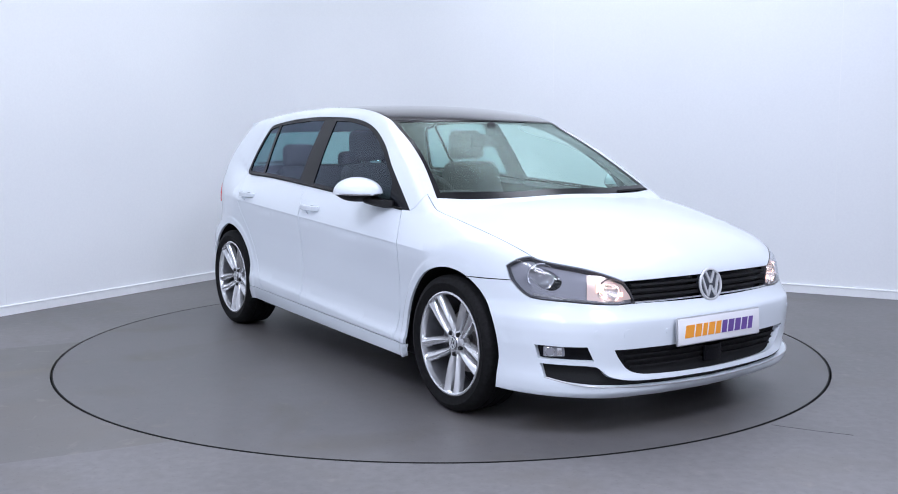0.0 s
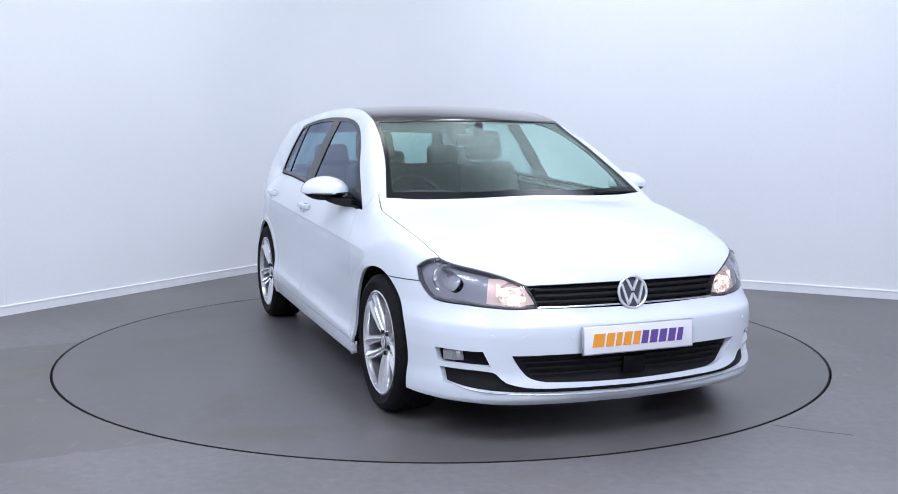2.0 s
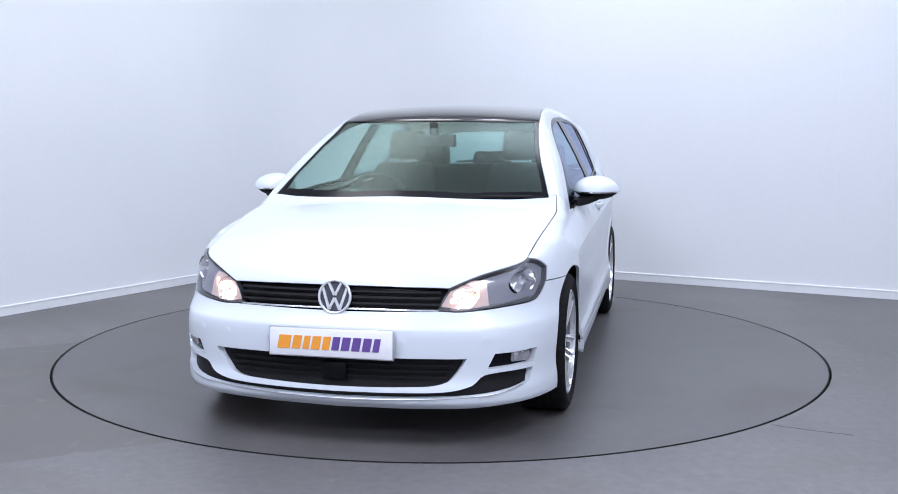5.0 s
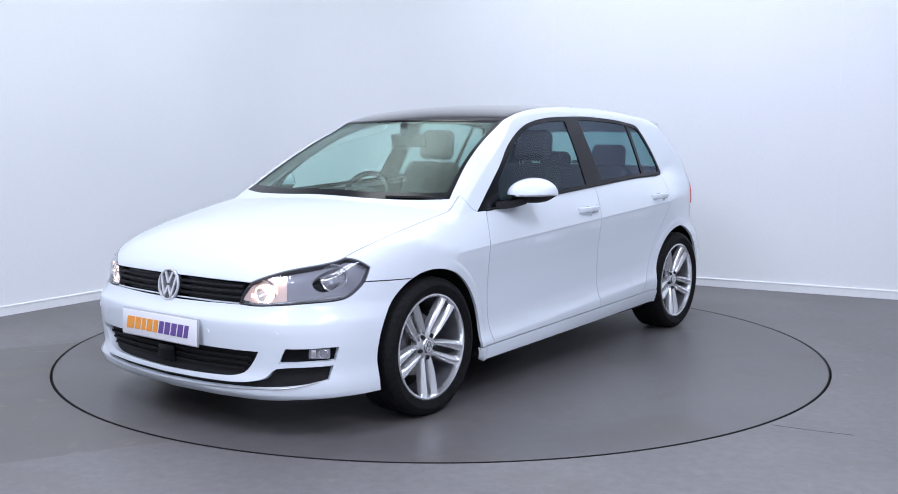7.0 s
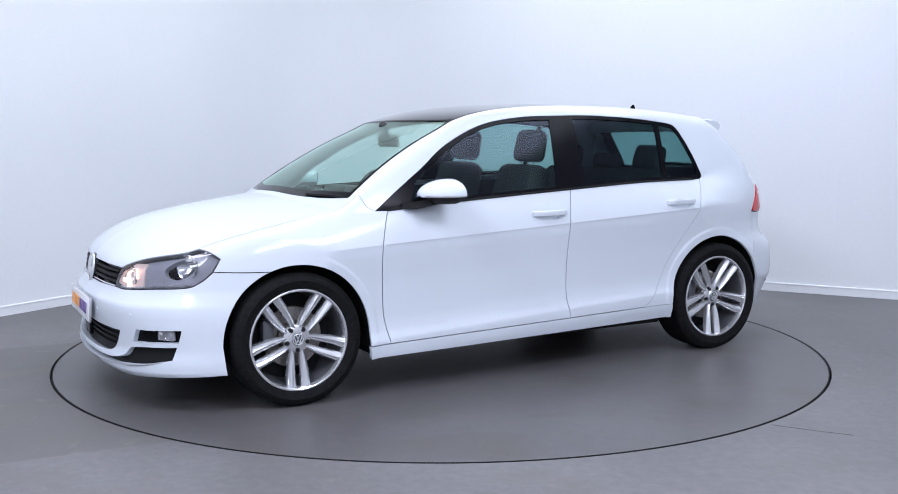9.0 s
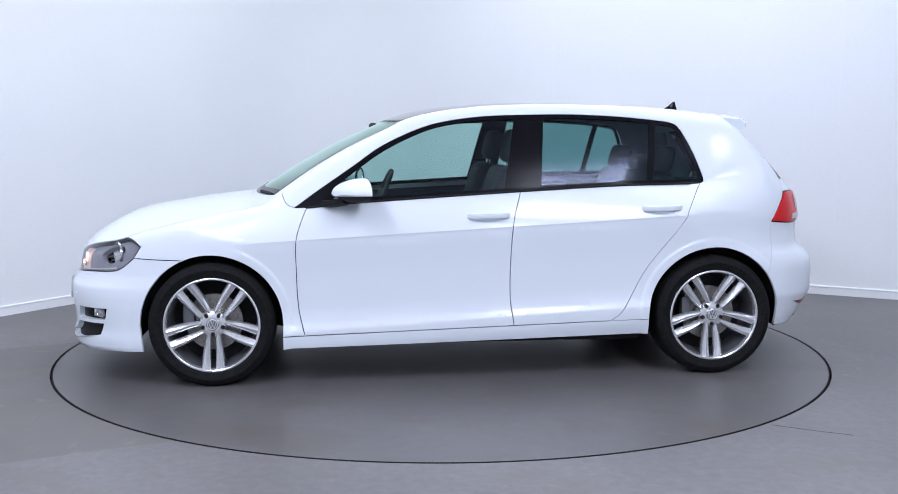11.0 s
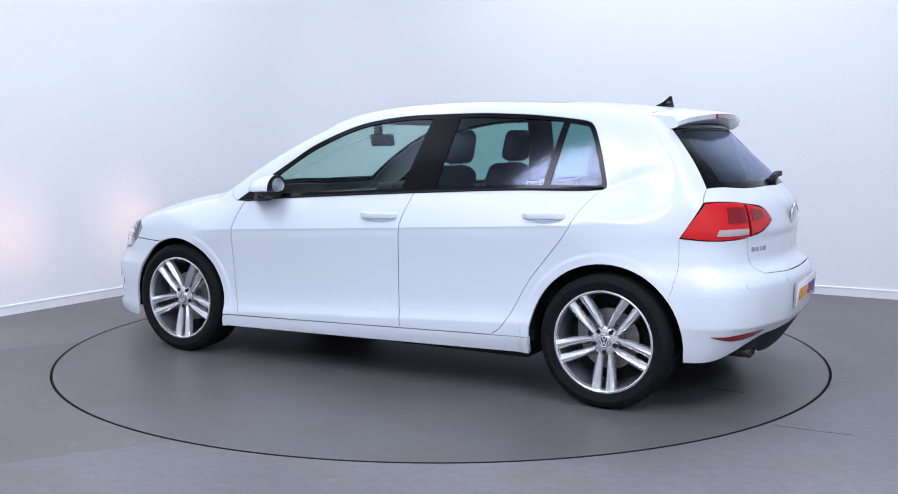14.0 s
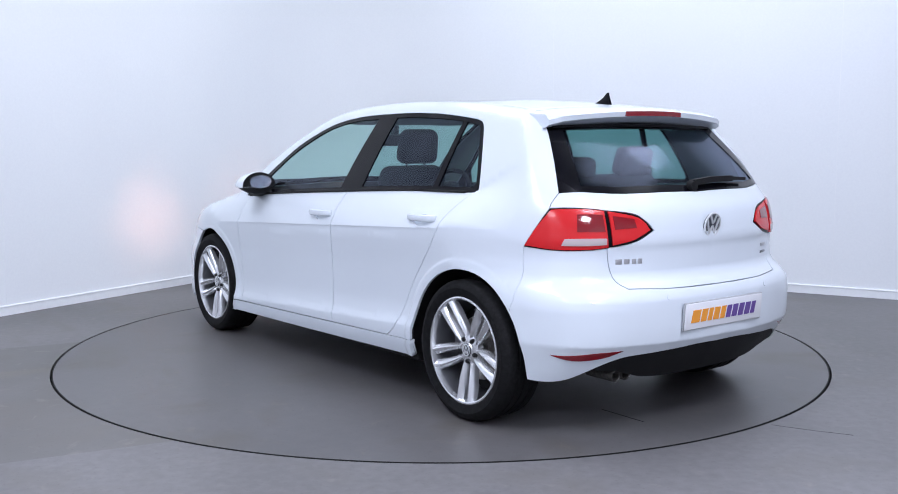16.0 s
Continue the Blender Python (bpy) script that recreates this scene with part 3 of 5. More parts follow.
M_STEEL = grain(material("brake_steel", (0.3, 0.29, 0.28), 0.4, metal=0.9), 80, (0.24, 0.22, 0.2), (0.36, 0.35, 0.34))
M_CHROME = material("chrome", (0.86, 0.87, 0.89), 0.22, metal=1.0)
# Sheen colours put the green and blue-violet cast of reflections into the gloss.
M_GLASS = glazing("clear_tinted_glass", (0.78, 0.91, 0.86), 0.34, (0.82, 1.0, 0.93))
M_GLASS_SIDE = glazing("green_tinted_glass", (0.64, 0.82, 0.78), 0.14, (0.72, 0.79, 1.0))
M_GLASS_DARK = glazing("dark_privacy_glass", (0.33, 0.52, 0.51), 0.15, (0.70, 0.77, 1.0))
M_LENS = glazing("clear_lens", (0.93, 0.94, 0.96))
M_PANO = material("dark_roof_glass", (0.03, 0.024, 0.024), 0.07, coat=0.6)
M_RED = material("red_lens", (0.62, 0.012, 0.016), 0.24, spec=0.5, coat=0.25)
M_REDDARK = material("deep_red_lens", (0.22, 0.006, 0.012), 0.1, spec=0.6, coat=0.8)
M_CLEARTAIL = material("clear_tail_lens", (0.5, 0.42, 0.42), 0.2, spec=0.6, coat=0.8)
M_REFLECTOR = material("lamp_reflector", (0.72, 0.72, 0.74), 0.18, metal=0.95)
# Warm glow of the lit lamp is put into this base colour.
M_REFLECTOR_GLOWTINT = material("glow_tinted_reflector", (0.86, 0.66, 0.58), 0.35, metal=0.45)
M_LAMPHOUSE = material("lamp_housing", (0.26, 0.26, 0.29), 0.35)
M_BEZEL = material("lamp_bezel", (0.06, 0.06, 0.07), 0.35)
M_BULB = glow("lit_bulb", (1.0, 0.74, 0.62), 170.0)
M_STREAKGLOW = glow("bulb_streak_glow", (1.0, 0.62, 0.5), 1.7)
M_BEAM = glow("beam_disc_glow", (1.0, 0.50, 0.36), 5200.0)
M_CLOTH = grain(material("charcoal_cloth", (0.03, 0.031, 0.034), 0.9), 500, (0.022, 0.023, 0.026), (0.04, 0.041, 0.045), bump=0.3)
M_DASH = grain(material("dashboard_plastic", (0.03, 0.03, 0.033), 0.6), 400, (0.024, 0.024, 0.027), (0.036, 0.036, 0.04), bump=0.2)
M_LINER = grain(material("headliner_cloth", (0.42, 0.43, 0.42), 0.9), 300, (0.4, 0.41, 0.4), (0.45, 0.46, 0.45))
M_PLATE = material("plate_white", (0.8, 0.8, 0.83), 0.25, coat=0.4)
M_ORANGE = material("orange_print", (0.85, 0.33, 0.04), 0.4)
M_PURPLE = material("purple_print", (0.13, 0.07, 0.28), 0.4)
M_BADGE_FIELD = material("badge_field", (0.05, 0.055, 0.07), 0.2, coat=0.6)
M_EMBLEM = material("polished_emblem", (0.74, 0.75, 0.77), 0.3, metal=0.45, coat=0.5)
M_SATIN = material("satin_silver", (0.55, 0.55, 0.57), 0.35, metal=0.8)

car = tagged(new("car"), "white five-door hatchback with a dark glass roof standing on the turntable", "car")


# ---- the lines that divide the body ----
def arc(cx, r, a0, a1, n=24):
    return [S(cx + r * math.cos(radians(a0 + (a1 - a0) * k / n)), ARCH_Z + r * math.sin(radians(a0 + (a1 - a0) * k / n))) for k in range(n + 1)]


def sill_z(x):
    return 0.2815 - 0.0283 * x


A_FOOT = T(0.962, 0.752)
BONNET_SIDE = [A_FOOT, T(1.1, 0.772), T(1.3, 0.767), T(1.5, 0.752), [1.745, 0.732, 0.752]]
LAMP_OUTER = [[1.745, 0.732, 0.752], [1.705, 0.774, 0.742], [1.668, 0.808, 0.716]]
LAMP_EDGE = [[1.668, 0.808, 0.716], [1.702, 0.806, 0.657]]
LAMP_UNDER = [[1.702, 0.806, 0.657], [1.75, 0.795, 0.617], [1.80, 0.772, 0.590], [1.93, 0.677, 0.579], [2.03, 0.53, 0.566], [2.068, 0.423, 0.572]]
LAMP_INNER = [[2.068, 0.423, 0.572], [2.055, 0.437, 0.615], [2.04, 0.465, 0.661]]
LAMP_TOP = [[2.04, 0.465, 0.661], [1.965, 0.572, 0.705], [1.86, 0.68, 0.738], [1.79, 0.722, 0.749], [1.745, 0.732, 0.752]]
DOOR_A = [S(0.852, sill_z(0.852)), S(0.882, 0.40), S(0.891, 0.6), S(0.889, 0.748), S(0.856, 0.86), S(0.835, 0.908)]
DOOR_B = [S(-0.229, sill_z(-0.229)), S(-0.212, 0.42), S(-0.211, 0.6), S(-0.226, 0.83), S(-0.272, 0.984)]
DOOR_C = [S(-0.747, sill_z(-0.747)), S(-0.80, 0.34), S(-0.842, 0.40), S(-0.944, 0.58), S(-1.108, 0.785), S(-1.262, 1.019)]
BELT_F = [S(0.835, 0.908), S(0.54, 0.935), S(0.1, 0.963), S(-0.272, 0.984)]
BELT_R = [S(-0.272, 0.984), S(-0.79, 1.01), S(-1.262, 1.019)]
WIN_TOP = [S(0.90, 0.908), S(0.76, 1.007), S(0.598, 1.117), S(0.435, 1.227), S(0.196, 1.328), S(-0.049, 1.372), S(-0.325, 1.386), S(-0.655, 1.387), S(-0.95, 1.368), S(-1.10, 1.351)]
WIN_BACK = [S(-1.10, 1.351), S(-1.155, 1.338), S(-1.185, 1.305), S(-1.242, 1.177), S(-1.282, 1.052), S(-1.284, 1.03), S(-1.262, 1.019)]
SCREEN_SIDE = [[1.0, 0.722, 0.965], [0.875, 0.682, 1.06], [0.74, 0.642, 1.142], [0.52, 0.597, 1.26], [0.31, 0.568, 1.352]]
ROOF_SIDE = [[0.31, 0.568, 1.352], T(0.0, 0.54), T(-0.5, 0.515), T(-0.95, 0.51), T(-1.2, 0.53), T(-1.44, 0.55)]
GLASS_EDGE = [T(-1.44, 0.55), [-1.522, 0.557, 1.318], [-1.63, 0.615, 1.18], [-1.735, 0.676, 1.035]]
TAIL_SEAM = [[-1.735, 0.676, 1.035], [-1.735, 0.72, 0.995], [-1.735, 0.728, 0.972]]
TAIL_OUTER = [[-1.735, 0.728, 0.972], [-1.69, 0.765, 0.885], [-1.648, 0.793, 0.811]]
TAIL_UNDER = [[-1.648, 0.793, 0.811], [-1.80, 0.68, 0.80], [-1.90, 0.556, 0.808]]
TAIL_UNDER_IN = [[-1.90, 0.556, 0.808], [-1.94, 0.44, 0.83], [-1.963, 0.341, 0.876]]
TAIL_TOP = [[-1.963, 0.341, 0.876], [-1.95, 0.375, 0.915], [-1.924, 0.42, 0.945], [-1.865, 0.557, 0.965], [-1.735, 0.728, 0.972]]
HATCH_SIDE = [[-1.90, 0.556, 0.808], [-1.903, 0.545, 0.73], [-1.93, 0.53, 0.675], [-1.967, 0.50, 0.638]]


def many(start, way, far):
    """Where many rays leave the form, as a list of points."""
    return cast(np.array(start, float), np.array([way] * len(start), float), far).tolist()


# close rows of points along the shoulder crease, the lower door crease, the arch lips and the bumper folds
CREASE = many([(x, 0, 0.793 - 0.0534 * x + d) for x in np.arange(-1.5, 1.2, 0.022) for d in (-0.015, -0.007, -0.001, 0.004)]
              + [(x, 0, 0.793 - 0.0534 * x - 0.8 + d) for x in np.arange(-0.98, 0.98, 0.03) for d in (0.325, 0.34, 0.358)]
              + [(cx + (rr + d) * math.cos(a), 0, ARCH_Z + (rr + d) * math.sin(a)) for cx, rr in ((WHEEL_F, ARCH_F), (WHEEL_R, ARCH_R)) for d in (0.016, 0.032, 0.045, 0.058) for a in np.linspace(0.02, 3.12, 60)], (0, 1, 0), 1.2)
BUMPER_CREASE = many([(-1.0, y, z) for y in np.arange(-0.74, 0.75, 0.025) for z in (0.392, 0.404, 0.416, 0.585, 0.60, 0.615)], (-1, 0, 0), 1.5)
BUMPER_R_SEAM = [[-1.648, 0.793, 0.811], S(-1.65, 0.68), S(-1.618, 0.528)]
R_EDGE = 145.0


# ---- body panels ----
def handle_cup(x, z):
    """The oval hollow behind a pull handle."""
    return np.array([S(x + 0.066 * math.cos(a), z + 0.026 * math.sin(a)) for a in np.linspace(0, 2 * math.pi, 29)[:-1]])


def build_body():
    fender = loop(BONNET_SIDE, LAMP_OUTER, LAMP_EDGE, [[1.702, 0.806, 0.657], S(1.58, 0.652), S(1.452, 0.648)], arc(WHEEL_F, ARCH_F, 68, 180),
                  [S(0.9625, 0.318), S(0.9625, sill_z(0.9625))], [S(0.9625, sill_z(0.9625)), S(0.852, sill_z(0.852))], DOOR_A,
                  [S(0.835, 0.908), S(0.90, 0.908)], [S(0.90, 0.908), S(0.94, 0.93), A_FOOT])
    pair("front_wing", car, M_PAINT, sheet("flank", fender, extra=CREASE))
    front = loop(DOOR_A, BELT_F, DOOR_B[::-1], [S(-0.229, sill_z(-0.229)), S(0.3, sill_z(0.3)), S(0.852, sill_z(0.852))])
    cup_f, cup_r = handle_cup(-0.095, 0.852), handle_cup(-1.02, 0.884)
    doors_f = pair("front_door", car, M_PAINT, sheet("flank", front, (cup_f,), extra=CREASE, hole_depth=0.02))
    rear = loop(DOOR_B, BELT_R, DOOR_C[::-1], [S(-0.747, sill_z(-0.747)), S(-0.5, sill_z(-0.5)), S(-0.229, sill_z(-0.229))])
    doors_r = pair("rear_door", car, M_PAINT, sheet("flank", rear, (cup_r,), extra=CREASE, hole_depth=0.02))
    for doors, cup in ((doors_f, cup_f), (doors_r, cup_r)):
        for door, mir in zip(doors, (False, True)):
            panel("handle_recess", door, M_PAINT, sheet("flank", cup, grid=0.01, gap=-0.004, depth=0, offset=-0.016), "", mir)
    quarter = loop(DOOR_C[::-1], [S(-0.747, sill_z(-0.747)), S(-0.9525, sill_z(-0.9525))], [S(-0.9525, sill_z(-0.9525)), S(-0.9525, 0.318)],
                   arc(WHEEL_R, ARCH_R, 0, R_EDGE), BUMPER_R_SEAM[::-1], TAIL_OUTER[::-1], TAIL_SEAM[::-1], GLASS_EDGE[::-1], ROOF_SIDE[::-1],
                   SCREEN_SIDE[::-1], [[1.0, 0.722, 0.965], A_FOOT], [A_FOOT, S(0.94, 0.93), S(0.90, 0.908)], WIN_TOP, WIN_BACK)
    pair("side_panel", car, M_PAINT, sheet("flank", quarter, grid=0.025, gap=0.0008, extra=CREASE))
    sill = loop([S(0.9625, sill_z(0.9625)), S(0, sill_z(0)), S(-0.9525, sill_z(-0.9525))], [S(-0.9525, sill_z(-0.9525)), S(-0.9525, 0.228)],
                [S(-0.9525, 0.228), S(0, 0.21), S(0.9625, 0.19)], [S(0.9625, 0.19), S(0.9625, sill_z(0.9625))])
    pair("sill", car, M_PAINT, sheet("flank", sill, grid=0.02, depth=0.03, bulge=lambda p: 0.006 * np.clip((sill_z(p[:, 0]) - p[:, 2]) / 0.02, 0, 1)))

    back = [[1.0, 0.722, 0.965], T(1.075, 0.55), T(1.127, 0.3), T(1.14, 0.0), T(1.127, -0.3), T(1.075, -0.55), [1.0, -0.722, 0.965]]
    nose = [F(0.465, 0.661), F(0.3, 0.664), F(0.0, 0.666), F(-0.3, 0.664), F(-0.465, 0.661)]
    bonnet = loop([A_FOOT, [1.0, 0.722, 0.965]], back, [[1.0, -0.722, 0.965], mirrored([A_FOOT])[0]], mirrored(BONNET_SIDE[::-1]), mirrored(LAMP_TOP), nose[::-1], LAMP_TOP, BONNET_SIDE[::-1])
    panel("bonnet", car, M_PAINT, sheet("bonnet", bonnet, gap=0.0012))

    # front bumper with its openings
    low = [S(1.66, 0.186), F(0.78, 0.181), F(0.66, 0.177), F(0.4, 0.167), F(0.0, 0.160)]
    under = low + mirrored(low)[1:]
    right_under = mirrored(LAMP_UNDER)
    arch_down = arc(WHEEL_F, ARCH_F, 68, 0)
    seam = [[1.702, 0.806, 0.657], S(1.58, 0.652), S(1.452, 0.648)]
    chrome_line = [F(0.423, 0.570), F(0.2, 0.567), F(0.0, 0.566), F(-0.2, 0.567), F(-0.423, 0.570)]
    bumper = loop(chrome_line[::-1], LAMP_UNDER[::-1], seam, arch_down, [S(1.6745, 0.318), S(1.66, 0.186)], under,
                  mirrored([S(1.6745, 0.318), S(1.66, 0.186)]), mirrored(arch_down), mirrored(seam), right_under[::-1])
    mouth_top = [F(0.545, 0.383), F(0.3, 0.383), F(0, 0.384), F(-0.3, 0.383), F(-0.545, 0.383)]
    mouth_low = [F(-0.545, 0.383), F(-0.515, 0.335), F(-0.47, 0.288), F(-0.38, 0.268), F(0, 0.259), F(0.38, 0.268), F(0.47, 0.288), F(0.515, 0.335), F(0.545, 0.383)]
    mouth = loop(mouth_top, mouth_low)
    fog = loop([F(0.795, 0.400), F(0.65, 0.399)], [F(0.65, 0.399), F(0.62, 0.335)], [F(0.62, 0.335), F(0.785, 0.342)], [F(0.785, 0.342), F(0.795, 0.400)], step=0.012)
    slot_top = [F(0.78, 0.322), F(0.612, 0.312), F(0.565, 0.272), F(0.47, 0.249), F(0.3, 0.242), F(0.0, 0.238)]
    slot_low = [F(0.772, 0.264), F(0.70, 0.242), F(0.6, 0.229), F(0.36, 0.217), F(0.0, 0.209)]
    slot = loop(slot_top + mirrored(slot_top)[1:], [F(-0.78, 0.322), F(-0.772, 0.264)], mirrored(slot_low)[::-1] + slot_low[::-1][1:], [F(0.772, 0.264), F(0.78, 0.322)])
    fog_r = np.array(mirrored(fog.tolist()))
    panel("front_bumper", car, M_PAINT, sheet("front", bumper, (mouth, fog, fog_r, slot), grid=0.022, hole_depth=0.03))
    panel("lower_grille", car, M_PLASTIC, sheet("front", mouth, offset=-0.03, gap=-0.01, depth=0))
    for f, n in ((fog, 1), (fog_r, -1)):
        panel("fog_lamp_recess", car, M_BLACK, sheet("front", f, offset=-0.028, gap=-0.008, depth=0))
    panel("lower_intake", car, M_PLASTIC, sheet("front", slot, offset=-0.028, gap=-0.008, depth=0, grid=0.02))
    for z in (0.30, 0.325, 0.35):
        w = table(z, (0.28, 0.44), (0.36, 0.50))
        pts = [np.array(F(y, z)) - (0.022, 0, 0) for y in np.linspace(-w, w, 25)]
        part("grille_bar", sweep(pts, [(-0.008, -0.004), (0.008, -0.004), (0.008, 0.004), (-0.008, 0.004)]), M_PLASTIC, car)
    part("radar_cover", box((0, 0, 0), (0.02, 0.11, 0.075), 0.008, pose(2.118, 0, 0.318)), M_BLACK, car)
    trim = [np.array(p) + (0.002, 0, 0) for p in spline(mirrored(slot_low)[::-1] + slot_low[::-1][1:], 0.03)]
    part("bumper_trim", sweep(trim, disc_shape(0.003, 6)), M_SATIN, car, "thin chrome trim line")

    # upper grille band
    grille = loop(nose[::-1][:-1] + [nose[0]], [F(0.465, 0.661), F(0.44, 0.615), F(0.423, 0.570)], chrome_line, [F(-0.423, 0.570), F(-0.44, 0.615), F(-0.465, 0.661)])
    panel("upper_grille", car, M_BLACK, sheet("front", grille, offset=-0.03, gap=-0.012, depth=0))
    for z, mat, r in ((0.617, M_PLASTIC, 0.009), (0.641, M_PLASTIC, 0.006), (0.593, M_PLASTIC, 0.007)):
        pts = [np.array(F(y, z)) - (0.014, 0, 0) for y in np.linspace(-0.43, 0.43, 25)]
        part("grille_bar", sweep(pts, [(-0.012, -r), (0.008, -r), (0.012, 0), (0.008, r), (-0.012, r)]), mat, car)
    pts = [np.array(F(y, 0.573)) - (0.003, 0, 0) for y in np.linspace(-0.425, 0.425, 25)]
    part("grille_trim", sweep(pts, disc_shape(0.004, 6)), M_CHROME, car, "thin chrome trim line")

    # roof
    head = [[0.31, 0.568, 1.352], T(0.372, 0.4), T(0.405, 0.2), T(0.415, 0.0), T(0.405, -0.2), T(0.372, -0.4), [0.31, -0.568, 1.352]]
    cut = [T(-0.95, 0.51), T(-0.96, 0.3), T(-0.962, 0), T(-0.96, -0.3), T(-0.95, -0.51)]
    pano_side = [[0.31, 0.568, 1.352], T(0.0, 0.54), T(-0.5, 0.515), T(-0.95, 0.51)]
    pano = loop(head, mirrored(pano_side[::-1]), cut[::-1], pano_side[::-1])
    panel("glass_roof", car, M_PANO, sheet("flank", pano, grid=0.03, offset=-0.003), "dark tinted panoramic glass roof")
    tail = [T(-1.44, 0.55), T(-1.45, 0.3), T(-1.452, 0), T(-1.45, -0.3), T(-1.44, -0.55)]
    roof_r = [T(-0.95, 0.51), T(-1.2, 0.53), T(-1.44, 0.55)]
    panel("roof", car, M_PAINT, sheet("flank", loop(cut, mirrored(roof_r[::-1]), tail[::-1], roof_r[::-1]), grid=0.03))

    # rear bumper, diffuser, tailgate
    hatch_low = [[-1.967, 0.50, 0.638], B(0.3, 0.634), B(0, 0.632), B(-0.3, 0.634), [-1.967, -0.50, 0.638]]
    skirt_l = [S(-1.681, 0.25), B(0.76, 0.247), B(0.70, 0.262), B(0.60, 0.325), B(0.50, 0.358), B(0.2, 0.376), B(0, 0.378)]
    skirt = skirt_l + mirrored(skirt_l)[1:]
    arch_back = arc(WHEEL_R, ARCH_R, R_EDGE, 180)
    side_l = loop(HATCH_SIDE[::-1], TAIL_UNDER[::-1], BUMPER_R_SEAM, arch_back, [S(-1.6845, 0.318), S(-1.681, 0.25)])
    side_r = np.array(mirrored(np.concatenate([side_l, [S(-1.681, 0.25)]]).tolist()))[:-1]
    outline = np.concatenate([side_l, loop(skirt), side_r, loop(hatch_low[::-1])])
    panel("rear_bumper", car, M_PAINT, sheet("rear", outline, grid=0.025, gap=0.0008, extra=BUMPER_CREASE))
    low_l = [B(0.62, 0.300), B(0.48, 0.276), B(0.36, 0.242), B(0.0, 0.23)]
    diff = loop(skirt_l[2:] + mirrored(skirt_l[2:])[1:], [B(-0.70, 0.262), B(-0.62, 0.300)], mirrored(low_l)[::-1] + low_l[::-1][1:], [B(0.62, 0.300), B(0.70, 0.262)])
    panel("rear_diffuser", car, M_PLASTIC, sheet("rear", diff, depth=0.05, offset=-0.004), "black textured plastic diffuser")
    return doors_f, doors_r


def fix_gate():
    """Tailgate outline, right half mirrored from the left."""
    left = np.concatenate([loop([B(0, 1.028), B(0.4, 1.030), [-1.735, 0.676, 1.035]]), loop(TAIL_SEAM), loop(TAIL_TOP[::-1]), loop(TAIL_UNDER_IN[::-1]), loop(HATCH_SIDE),
                           loop([[-1.967, 0.50, 0.638], B(0.3, 0.634), B(0, 0.632)])])
    right = np.array(mirrored(left.tolist()))
    return np.concatenate([left, [B(0, 0.632)], right[:-1]])


DOORS_F, DOORS_R = build_body()
tailgate = panel("tailgate", car, M_PAINT, sheet("rear", fix_gate(), grid=0.025))


# ---- glazing and black window surrounds ----
def moved(p, d):
    """A point list moved along the form's normal."""
    p = np.array(p, float)
    return p + gradient(p) * d


